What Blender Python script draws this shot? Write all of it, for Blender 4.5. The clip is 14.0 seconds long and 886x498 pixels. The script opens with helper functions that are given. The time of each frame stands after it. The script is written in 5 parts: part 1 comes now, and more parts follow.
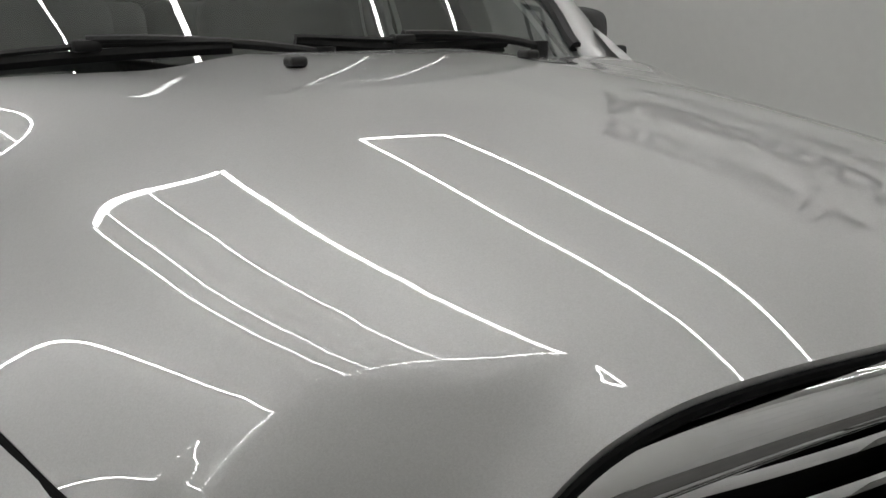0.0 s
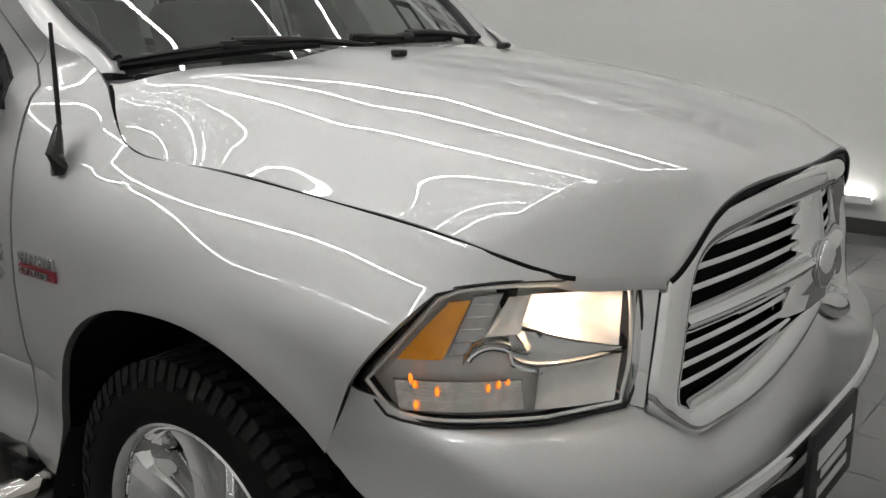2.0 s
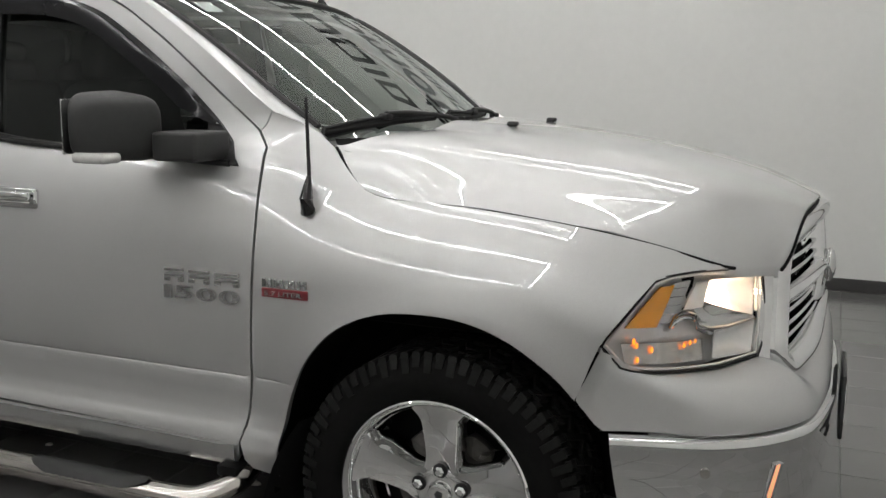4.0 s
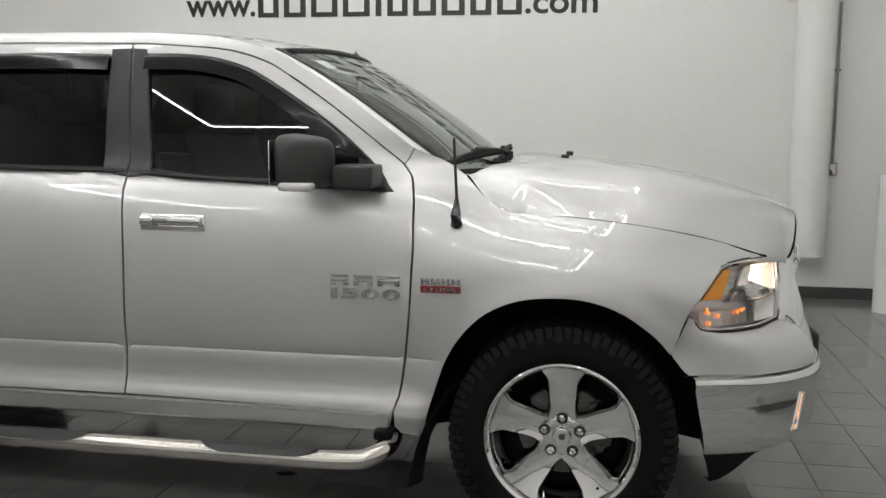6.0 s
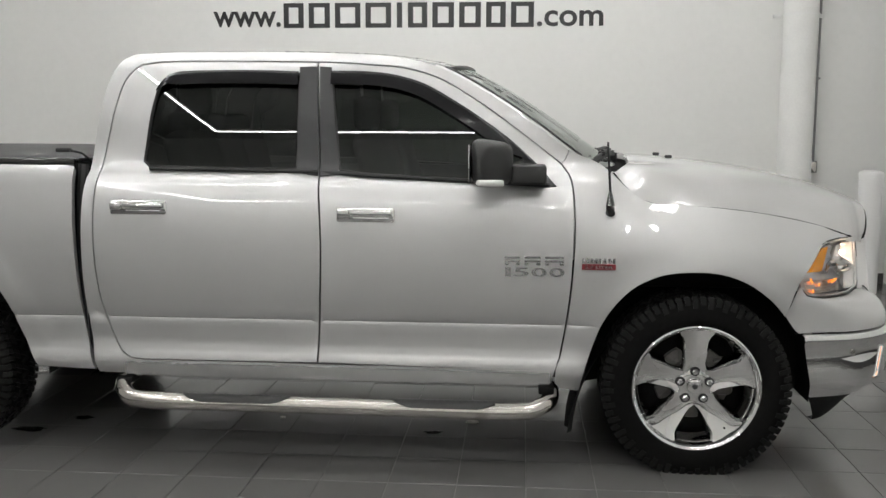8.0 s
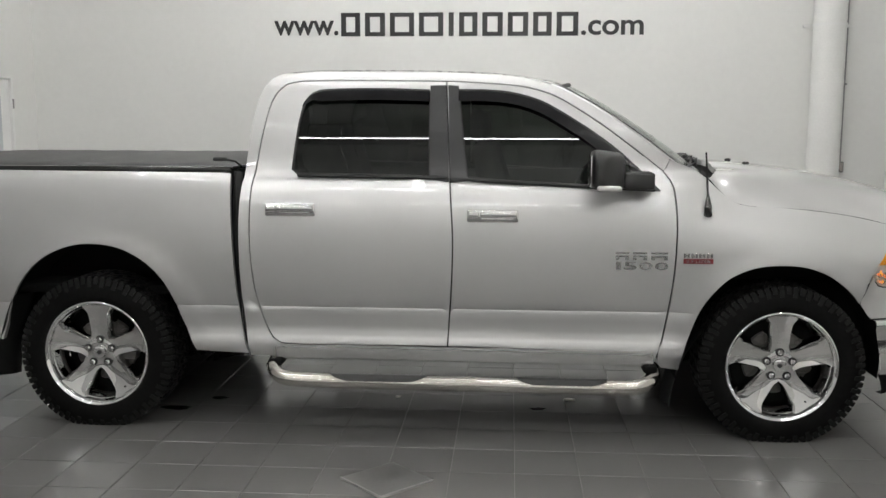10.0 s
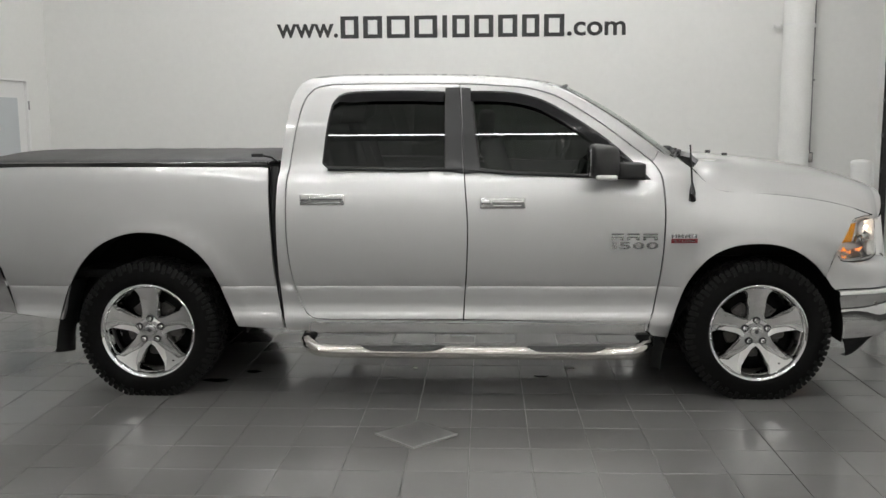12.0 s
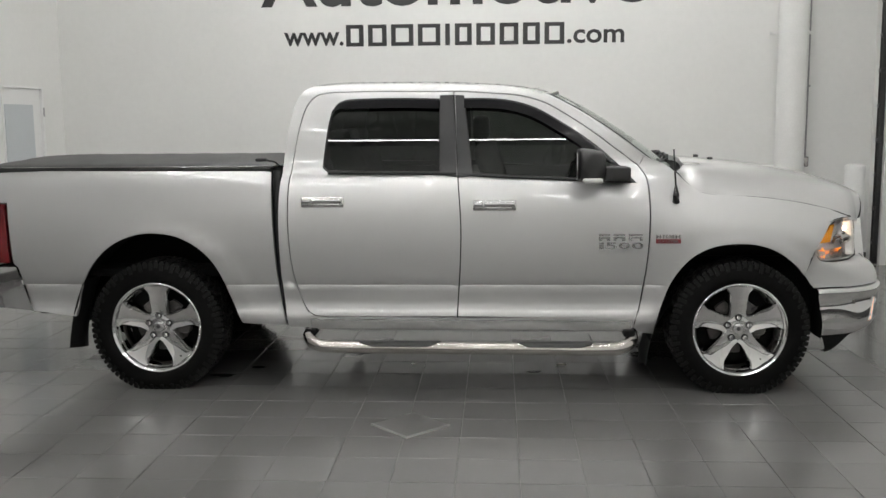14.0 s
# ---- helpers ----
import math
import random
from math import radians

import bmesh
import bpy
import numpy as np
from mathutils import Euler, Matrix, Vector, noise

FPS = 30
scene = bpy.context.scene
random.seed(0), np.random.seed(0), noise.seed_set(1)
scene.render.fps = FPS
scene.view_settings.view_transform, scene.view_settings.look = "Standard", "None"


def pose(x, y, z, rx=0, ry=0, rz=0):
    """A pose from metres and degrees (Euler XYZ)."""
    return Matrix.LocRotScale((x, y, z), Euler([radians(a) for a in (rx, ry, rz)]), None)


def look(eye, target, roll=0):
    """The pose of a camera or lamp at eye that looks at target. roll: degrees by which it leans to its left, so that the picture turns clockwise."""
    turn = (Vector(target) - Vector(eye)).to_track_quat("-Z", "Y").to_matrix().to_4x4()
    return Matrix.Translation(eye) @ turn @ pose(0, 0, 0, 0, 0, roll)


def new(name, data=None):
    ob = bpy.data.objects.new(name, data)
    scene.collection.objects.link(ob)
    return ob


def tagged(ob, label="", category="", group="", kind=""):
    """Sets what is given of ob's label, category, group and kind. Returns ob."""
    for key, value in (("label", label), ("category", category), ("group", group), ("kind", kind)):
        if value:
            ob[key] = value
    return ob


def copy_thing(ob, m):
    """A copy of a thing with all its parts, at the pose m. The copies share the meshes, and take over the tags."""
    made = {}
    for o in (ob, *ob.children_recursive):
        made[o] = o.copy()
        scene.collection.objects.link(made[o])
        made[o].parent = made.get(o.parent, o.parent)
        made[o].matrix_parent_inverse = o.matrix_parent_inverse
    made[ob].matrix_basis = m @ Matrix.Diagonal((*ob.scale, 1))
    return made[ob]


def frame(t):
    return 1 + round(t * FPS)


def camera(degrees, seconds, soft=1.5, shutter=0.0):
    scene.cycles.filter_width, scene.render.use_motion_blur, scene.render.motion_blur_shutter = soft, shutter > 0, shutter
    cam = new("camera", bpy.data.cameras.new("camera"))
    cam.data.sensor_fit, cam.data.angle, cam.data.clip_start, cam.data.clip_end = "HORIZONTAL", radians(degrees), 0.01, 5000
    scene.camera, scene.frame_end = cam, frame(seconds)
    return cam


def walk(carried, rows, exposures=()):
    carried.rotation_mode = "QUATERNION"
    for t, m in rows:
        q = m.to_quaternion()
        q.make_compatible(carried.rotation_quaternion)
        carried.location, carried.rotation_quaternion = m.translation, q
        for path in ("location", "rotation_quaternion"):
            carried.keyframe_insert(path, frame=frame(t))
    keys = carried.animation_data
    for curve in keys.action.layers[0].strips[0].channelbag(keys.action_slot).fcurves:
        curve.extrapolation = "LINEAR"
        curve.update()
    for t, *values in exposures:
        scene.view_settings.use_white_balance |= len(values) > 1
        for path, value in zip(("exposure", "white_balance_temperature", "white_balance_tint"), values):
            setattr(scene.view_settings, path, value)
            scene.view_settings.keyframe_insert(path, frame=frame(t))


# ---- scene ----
cam = camera(49.8, 14.0)
PATH = [
    (0, (1.356, -0.865, 1.458), (-0.274, 0.192, 0.985), -0.3),
    (0.5, (1.384, -1.166, 1.494), (-0.068, 0.112, 0.985), 0.6),
    (1, (1.461, -1.45, 1.495), (0.107, -0.063, 0.993), -0.3),
    (1.5, (1.519, -1.748, 1.507), (0.254, -0.282, 1.006), -0.5),
    (2, (1.52, -2.074, 1.518), (0.334, -0.545, 1.012), -0.3),
    (2.5, (1.403, -2.32, 1.514), (0.302, -0.72, 1.036), 0.1),
    (3, (1.24, -2.564, 1.505), (0.236, -0.891, 1.065), 0.4),
    (3.5, (1.102, -2.881, 1.515), (0.22, -1.131, 1.117), 0.5),
    (3.7, (1.045, -3.032, 1.511), (0.215, -1.249, 1.142), 0.6),
    (5.8, (0.237, -4.26, 1.539), (-0.128, -2.313, 1.267), 0.4),
    (6, (0.147, -4.343, 1.532), (-0.194, -2.39, 1.268), 0.4),
    (6.5, (-0.093, -4.564, 1.533), (-0.378, -2.6, 1.29), 0.4),
    (7, (-0.303, -4.816, 1.534), (-0.531, -2.844, 1.287), 0.4),
    (7.5, (-0.535, -5.058, 1.553), (-0.721, -3.083, 1.300), 0.3),
    (8, (-0.779, -5.165, 1.551), (-0.943, -3.189, 1.291), 0.2),
    (8.5, (-0.993, -5.235, 1.573), (-1.144, -3.258, 1.313), 0.1),
    (9, (-1.172, -5.355, 1.600), (-1.314, -3.378, 1.338), 0.1),
    (9.2, (-1.225, -5.428, 1.612), (-1.372, -3.453, 1.346), 0.2),
    (11.3, (-1.558, -6.333, 1.647), (-1.660, -4.354, 1.374), -0.3),
    (11.5, (-1.575, -6.372, 1.647), (-1.671, -4.393, 1.373), -0.4),
    (12, (-1.566, -6.430, 1.659), (-1.656, -4.452, 1.378), -0.4),
    (12.5, (-1.504, -6.490, 1.664), (-1.600, -4.512, 1.383), -0.5),
    (13, (-1.445, -6.556, 1.658), (-1.551, -4.579, 1.376), -0.5),
    (13.5, (-1.426, -6.615, 1.660), (-1.540, -4.637, 1.384), -0.5),
    (14, (-1.450, -6.684, 1.664), (-1.565, -4.706, 1.394), -0.5),
]
walk(cam, [(t, look(eye, target, roll)) for t, eye, target, roll in PATH],
     exposures=[(0.0, -1.17), (1.0, -1.11), (2.0, -0.73), (3.0, -0.57), (6.0, -0.36), (7.5, -0.25), (9.0, -0.26), (14.0, -0.28)])

# ---- light and exposure ----
world = bpy.data.worlds.new("world")
scene.world = world
world.use_nodes = True
world.node_tree.nodes["Background"].inputs[0].default_value = (0.8, 0.85, 0.9, 1)
world.node_tree.nodes["Background"].inputs[1].default_value = 0.05
LED_POWER = 44.0
WASH_POWER = 10.0
CEILING_Z = 5.1
LIGHT_Z = 4.6
ROOM = (-6.62, 2.80, -9.2, 4.525)          # x0, x1, y0, y1


# ---- materials ----
def make_mat(name):
    m = bpy.data.materials.new(name)
    m.use_nodes = True
    return m, m.node_tree.nodes, m.node_tree.links, m.node_tree.nodes["Principled BSDF"]


def mat(name, base, rough=0.5, metal=0.0, coat=0.0, coat_rough=0.03, vary=0.06, scale=3.0, fine=60.0, bump=0.0, bump_scale=80.0, rough_vary=0.06, spec=0.5):
    """A surface with colour variation at two scales, uneven gloss and a fine relief."""
    m, n, l, p = make_mat(name)
    tc = n.new("ShaderNodeTexCoord")
    big = n.new("ShaderNodeTexNoise")
    big.inputs["Scale"].default_value, big.inputs["Detail"].default_value = scale, 4
    small = n.new("ShaderNodeTexNoise")
    small.inputs["Scale"].default_value, small.inputs["Detail"].default_value = fine, 3
    for t in (big, small):
        l.new(tc.outputs["Object"], t.inputs["Vector"])
    add = n.new("ShaderNodeMath")
    add.operation = "ADD"
    l.new(big.outputs["Fac"], add.inputs[0])
    l.new(small.outputs["Fac"], add.inputs[1])
    ramp = n.new("ShaderNodeMapRange")
    ramp.inputs["From Min"].default_value, ramp.inputs["From Max"].default_value = 0.6, 1.4
    ramp.inputs["To Min"].default_value, ramp.inputs["To Max"].default_value = 1 - vary, 1 + vary
    l.new(add.outputs[0], ramp.inputs["Value"])
    mul = n.new("ShaderNodeVectorMath")
    mul.operation = "SCALE"
    mul.inputs[0].default_value = base
    l.new(ramp.outputs[0], mul.inputs["Scale"])
    l.new(mul.outputs[0], p.inputs["Base Color"])
    rr = n.new("ShaderNodeMapRange")
    rr.inputs["To Min"].default_value, rr.inputs["To Max"].default_value = max(0.0, rough - rough_vary), min(1, rough + rough_vary)
    l.new(big.outputs["Fac"], rr.inputs["Value"])
    l.new(rr.outputs[0], p.inputs["Roughness"])
    p.inputs["Metallic"].default_value = metal
    p.inputs["Coat Weight"].default_value = coat
    p.inputs["Coat Roughness"].default_value = coat_rough
    p.inputs["Specular IOR Level"].default_value = spec
    if bump:
        bt = n.new("ShaderNodeTexNoise")
        bt.inputs["Scale"].default_value, bt.inputs["Detail"].default_value = bump_scale, 3
        l.new(tc.outputs["Object"], bt.inputs["Vector"])
        b = n.new("ShaderNodeBump")
        b.inputs["Strength"].default_value, b.inputs["Distance"].default_value = bump, 0.002
        l.new(bt.outputs["Fac"], b.inputs["Height"])
        l.new(b.outputs[0], p.inputs["Normal"])
    return m


def glow(name, colour, strength):
    m, n, l, p = make_mat(name)
    p.inputs["Base Color"].default_value = (*colour, 1)
    p.inputs["Emission Color"].default_value = (*colour, 1)
    p.inputs["Emission Strength"].default_value = strength
    return m


def glass(name, tint, gloss=0.0, ior=1.45):
    """Thin glazing: tinted see-through sheet with a clear reflection."""
    m, n, l, p = make_mat(name)
    n.remove(p)
    tr = n.new("ShaderNodeBsdfTransparent")
    tr.inputs[0].default_value = (*tint, 1)
    gl = n.new("ShaderNodeBsdfGlossy")
    gl.inputs["Roughness"].default_value = gloss
    gl.inputs["Color"].default_value = (0.97, 1.0, 0.98, 1)
    fr = n.new("ShaderNodeFresnel")
    fr.inputs[0].default_value = ior
    mix = n.new("ShaderNodeMixShader")
    l.new(fr.outputs[0], mix.inputs[0])
    l.new(tr.outputs[0], mix.inputs[1])
    l.new(gl.outputs[0], mix.inputs[2])
    l.new(mix.outputs[0], n["Material Output"].inputs[0])
    return m


def paint_mat():
    """Silver metallic paint: flake layer under a clear coat."""
    m, n, l, p = make_mat("silver_paint")
    tc = n.new("ShaderNodeTexCoord")
    fl = n.new("ShaderNodeTexVoronoi")
    fl.inputs["Scale"].default_value = 900
    l.new(tc.outputs["Object"], fl.inputs["Vector"])
    big = n.new("ShaderNodeTexNoise")
    big.inputs["Scale"].default_value = 1.3
    l.new(tc.outputs["Object"], big.inputs["Vector"])
    mr = n.new("ShaderNodeMapRange")
    mr.inputs["To Min"].default_value, mr.inputs["To Max"].default_value = 0.93, 1.07
    l.new(fl.outputs["Color"], mr.inputs["Value"])
    mul = n.new("ShaderNodeVectorMath")
    mul.operation = "SCALE"
    mul.inputs[0].default_value = (0.575, 0.575, 0.572)
    l.new(mr.outputs[0], mul.inputs["Scale"])
    l.new(mul.outputs[0], p.inputs["Base Color"])
    rr = n.new("ShaderNodeMapRange")
    rr.inputs["To Min"].default_value, rr.inputs["To Max"].default_value = 0.42, 0.47
    l.new(big.outputs["Fac"], rr.inputs["Value"])
    l.new(rr.outputs[0], p.inputs["Roughness"])
    p.inputs["Metallic"].default_value = 0.68
    p.inputs["Coat Weight"].default_value = 1.0
    p.inputs["Coat Roughness"].default_value = 0.006
    p.inputs["Coat IOR"].default_value = 1.75
    return m


def tile_mat():
    """Grey porcelain: a shade of its own for each tile, cloudy stains, worn gloss."""
    m, n, l, p = make_mat("porcelain_tile")
    oi = n.new("ShaderNodeObjectInfo")
    ge = n.new("ShaderNodeNewGeometry")
    tc = n.new("ShaderNodeTexCoord")
    cl = n.new("ShaderNodeTexNoise")
    cl.inputs["Scale"].default_value, cl.inputs["Detail"].default_value = 1.6, 5
    l.new(ge.outputs["Position"], cl.inputs["Vector"])
    fi = n.new("ShaderNodeTexNoise")
    fi.inputs["Scale"].default_value, fi.inputs["Detail"].default_value = 38, 5
    l.new(ge.outputs["Position"], fi.inputs["Vector"])
    a = n.new("ShaderNodeMath")
    a.operation = "ADD"
    l.new(oi.outputs["Random"], a.inputs[0])
    l.new(ge.outputs["Random Per Island"], a.inputs[1])
    fr = n.new("ShaderNodeMath")
    fr.operation = "FRACT"
    l.new(a.outputs[0], fr.inputs[0])
    s1 = n.new("ShaderNodeMath")
    s1.operation = "MULTIPLY_ADD"
    s1.inputs[1].default_value, s1.inputs[2].default_value = 0.022, 0.145
    l.new(fr.outputs[0], s1.inputs[0])
    s2 = n.new("ShaderNodeMath")
    s2.operation = "MULTIPLY_ADD"
    s2.inputs[1].default_value = 0.03
    l.new(cl.outputs["Fac"], s2.inputs[0])
    l.new(s1.outputs[0], s2.inputs[2])
    s3 = n.new("ShaderNodeMath")
    s3.operation = "MULTIPLY_ADD"
    s3.inputs[1].default_value = 0.010
    l.new(fi.outputs["Fac"], s3.inputs[0])
    l.new(s2.outputs[0], s3.inputs[2])
    comb = n.new("ShaderNodeVectorMath")
    comb.operation = "SCALE"
    comb.inputs[0].default_value = (0.86, 0.84, 0.82)
    l.new(s3.outputs[0], comb.inputs["Scale"])
    l.new(comb.outputs[0], p.inputs["Base Color"])
    p.inputs["Roughness"].default_value = 0.17
    p.inputs["IOR"].default_value = 1.7
    return m


PAINT = paint_mat()
CHROME = mat("chrome", (0.77, 0.77, 0.77), 0.03, 1.0, vary=0.02, rough_vary=0.02)
RIM = mat("polished_rim", (0.76, 0.76, 0.755), 0.04, 1.0, vary=0.03, rough_vary=0.04)
BADGE = mat("bright_badge_chrome", (0.58, 0.58, 0.58), 0.12, 1.0, vary=0.05)
ROCKER = mat("polished_rocker_trim", (0.66, 0.66, 0.655), 0.16, 1.0, vary=0.03, rough_vary=0.03)
STEEL = mat("brushed_stainless", (0.56, 0.53, 0.50), 0.11, 1.0, vary=0.05, rough_vary=0.06)
SATIN = mat("satin_trim_grey", (0.030, 0.030, 0.031), 0.42, 0.0, vary=0.08, bump=0.05)
RUBBER = mat("tyre_rubber", (0.0055, 0.0055, 0.0052), 0.70, spec=0.10, vary=0.25, scale=9, bump=0.35, bump_scale=160)
# Slightly lighter, glossier copy of the tyre rubber, imitating the highlights on the lugs.
TREAD = mat("tread_highlight_rubber", (0.009, 0.009, 0.0086), 0.64, spec=0.17, vary=0.3, scale=14, bump=0.3, bump_scale=120)
SEAL = mat("black_seal", (0.006, 0.006, 0.006), 0.5, vary=0.2)
PLASTIC = mat("black_textured_plastic", (0.020, 0.020, 0.020), 0.52, vary=0.15, bump=0.3, bump_scale=500)
GLOSSBLACK = mat("gloss_black", (0.008, 0.008, 0.008), 0.06, vary=0.1, coat=0.6)
DARK = mat("dark_underbody", (0.005, 0.005, 0.005), 0.85, spec=0.2, vary=0.3)
VINYL = mat("black_vinyl", (0.035, 0.035, 0.036), 0.5, vary=0.15, bump=0.4, bump_scale=220)
SEAT = mat("dark_cloth", (0.12, 0.12, 0.122), 0.85, vary=0.2, bump=0.4, bump_scale=300)
DASH = mat("dashboard_grain", (0.11, 0.11, 0.112), 0.6, vary=0.15, bump=0.3, bump_scale=300)
IRON = mat("cast_iron", (0.10, 0.095, 0.09), 0.5, 0.7, vary=0.3, bump=0.3)
LAMPSILVER = mat("silvered_lamp_shell", (0.95, 0.945, 0.93), 0.24, 0.25, vary=0.06, scale=20)
LAMPGREY = mat("lamp_divider_grey", (0.60, 0.60, 0.60), 0.30, 0.3, vary=0.08, scale=30)
LAMPRIB = mat("ribbed_clear_lens", (0.95, 0.94, 0.92), 0.24, 1.0, vary=0.05, scale=30, coat=0.8)
AMBER = mat("amber_reflector", (1.0, 0.42, 0.02), 0.22, vary=0.12, scale=20, coat=0.8)
RED = mat("red_lens", (0.13, 0.006, 0.010), 0.12, vary=0.1, coat=0.8)
REDPLATE = mat("red_enamel", (0.20, 0.018, 0.024), 0.3, vary=0.1)
WALL = mat("white_wall_paint", (0.78, 0.78, 0.76), 0.62, vary=0.025, scale=0.7, fine=18, bump=0.12, bump_scale=240)
# Grey for an end wall out of view, to darken what the truck reflects.
DARKWALL = mat("darkened_end_wall", (0.40, 0.40, 0.395), 0.6, vary=0.05, scale=0.8, bump=0.1, bump_scale=200)
CEIL = mat("white_ceiling_paint", (0.72, 0.72, 0.70), 0.8, vary=0.03, scale=0.8)
WHITEPAINT = mat("white_gloss_paint", (0.80, 0.80, 0.79), 0.35, vary=0.03, bump=0.15, bump_scale=30)
DUCTCLOTH = mat("white_canvas_jacket", (0.80, 0.80, 0.78), 0.7, vary=0.05, bump=0.5, bump_scale=90)
BASEB = mat("dark_grey_baseboard", (0.055, 0.053, 0.052), 0.5, vary=0.1)
GROUT = mat("grey_grout", (0.165, 0.160, 0.153), 0.85, vary=0.2, scale=12)
TILE = tile_mat()
HATCHGREY = mat("hatch_plate_grey", (0.115, 0.112, 0.11), 0.30, vary=0.15, scale=6, bump=0.15, bump_scale=80)
HATCHTRIM = mat("hatch_trim", (0.34, 0.33, 0.32), 0.45, 0.3, vary=0.15, scale=20)
WETSPOT = mat("wet_dirt", (0.012, 0.011, 0.010), 0.12, vary=0.3, scale=30)
CRUMB = mat("pale_crumb", (0.50, 0.48, 0.45), 0.8, vary=0.3, scale=60, bump=0.4)
INK = mat("black_vinyl_letter", (0.018, 0.018, 0.018), 0.45, vary=0.1)
GREYMETAL = mat("galvanised_steel", (0.30, 0.30, 0.30), 0.45, 0.8, vary=0.2, scale=14)
BLACKMETAL = mat("blackened_steel", (0.05, 0.05, 0.05), 0.45, 0.5, vary=0.25, scale=14)
FROST = mat("frosted_glazing", (0.52, 0.55, 0.57), 0.3, vary=0.04)
WHITEBAR = mat("white_print", (0.75, 0.75, 0.75), 0.5)
LED = glow("led_tube", (1.0, 0.995, 0.985), LED_POWER)
LED_SIDE = glow("led_tube_bright", (1.0, 0.995, 0.985), LED_POWER * 2.0)
WASH = glow("led_wash_strip", (1.0, 0.97, 0.93), WASH_POWER)
BULB = glow("halogen_bulb", (1.0, 0.70, 0.49), 75.0)
AMBERBULB = glow("amber_bulb", (1.0, 0.25, 0.02), 2.4)
FOGBULB = glow("fog_bulb", (1.0, 0.45, 0.22), 0.9)
WINDGLASS = glass("windshield_glass", (0.85, 0.93, 0.88), ior=2.3)
DARKGLASS = glass("privacy_glass", (0.032, 0.038, 0.033), ior=1.42)
FRONTGLASS = glass("tinted_glass", (0.085, 0.098, 0.086), ior=1.44)
CLEAR = glass("clear_lens", (0.97, 0.97, 0.97), ior=1.35)
VISOR = mat("smoked_acrylic", (0.010, 0.010, 0.011), 0.10, spec=0.25, vary=0.1)


# ---- building helpers ----
def curve(*pts):
    """A smooth monotone curve through (x, y) pairs, flat beyond its ends."""
    xs = [p[0] for p in pts]
    ys = [p[1] for p in pts]
    n = len(pts)
    h = [xs[i + 1] - xs[i] for i in range(n - 1)]
    d = [(ys[i + 1] - ys[i]) / h[i] for i in range(n - 1)]
    m = [d[0]] + [0.0] * (n - 2) + [d[-1]]
    for i in range(1, n - 1):
        if d[i - 1] * d[i] > 0:
            w1, w2 = 2 * h[i] + h[i - 1], h[i] + 2 * h[i - 1]
            m[i] = (w1 + w2) / (w1 / d[i - 1] + w2 / d[i])

    def f(x):
        if x <= xs[0]:
            return ys[0]
        if x >= xs[-1]:
            return ys[-1]
        i = 0
        while x > xs[i + 1]:
            i += 1
        t = (x - xs[i]) / h[i]
        return ((1 + 2 * t) * (1 - t) ** 2 * ys[i] + t * (1 - t) ** 2 * h[i] * m[i]
                + t * t * (3 - 2 * t) * ys[i + 1] + t * t * (t - 1) * h[i] * m[i + 1])
    return f


def spline(*pts):
    """A natural cubic spline through (x, y) pairs, straight beyond its ends."""
    x = np.array([p[0] for p in pts], float)
    y = np.array([p[1] for p in pts], float)
    n = len(x)
    h = np.diff(x)
    a = np.eye(n)
    r = np.zeros(n)
    for i in range(1, n - 1):
        a[i, i - 1:i + 2] = h[i - 1], 2 * (h[i - 1] + h[i]), h[i]
        r[i] = 6 * ((y[i + 1] - y[i]) / h[i] - (y[i] - y[i - 1]) / h[i - 1])
    m = np.linalg.solve(a, r)

    def f(q):
        i = int(min(max(np.searchsorted(x, q) - 1, 0), n - 2))
        c = min(max(q, x[0]), x[-1])
        u, v = x[i + 1] - c, c - x[i]
        val = (m[i] * u ** 3 + m[i + 1] * v ** 3) / (6 * h[i]) + (y[i] / h[i] - m[i] * h[i] / 6) * u + (y[i + 1] / h[i] - m[i + 1] * h[i] / 6) * v
        if q != c:
            j = 0 if q < x[0] else n - 2
            sl = (y[j + 1] - y[j]) / h[j] + (-(2 * m[0] + m[1]) * h[0] / 6 if j == 0 else (2 * m[-1] + m[-2]) * h[-1] / 6)
            val += sl * (q - c)
        return float(val)
    return f


def sstep(a, b, x):
    t = min(1.0, max(0.0, (x - a) / (b - a)))
    return t * t * (3 - 2 * t)


def smooth_line(pts, step=0.03, closed=True):
    """A rounded, evenly divided line through corner points (Catmull-Rom)."""
    n = len(pts)
    out = []
    for i in range(n if closed else n - 1):
        p0, p1, p2, p3 = (Vector(pts[j % n]) if closed else Vector(pts[min(max(j, 0), n - 1)]) for j in (i - 1, i, i + 1, i + 2))
        k = max(1, int((p2 - p1).length / step))
        for j in range(k):
            t = j / k
            out.append(0.5 * (2 * p1 + (p2 - p0) * t + (2 * p0 - 5 * p1 + 4 * p2 - p3) * t * t + (3 * p1 - p0 - 3 * p2 + p3) * t ** 3))
    if not closed:
        out.append(Vector(pts[-1]))
    return [tuple(p) for p in out]


def straight_line(pts, step=0.03):
    out = []
    n = len(pts)
    for i in range(n):
        a, b = Vector(pts[i]), Vector(pts[(i + 1) % n])
        k = max(1, int((b - a).length / step))
        out += [tuple(a.lerp(b, j / k)) for j in range(k)]
    return out


PANES = (WINDGLASS, DARKGLASS, FRONTGLASS, CLEAR)


def place(name, mesh, material, parent=None, label=""):
    if material is not None and not mesh.materials:
        mesh.materials.append(material)
    ob = new(name, mesh)
    if material in PANES:
        ob.visible_shadow = False
    if parent is not None:
        ob.parent = parent
    if label:
        tagged(ob, label)
    return ob


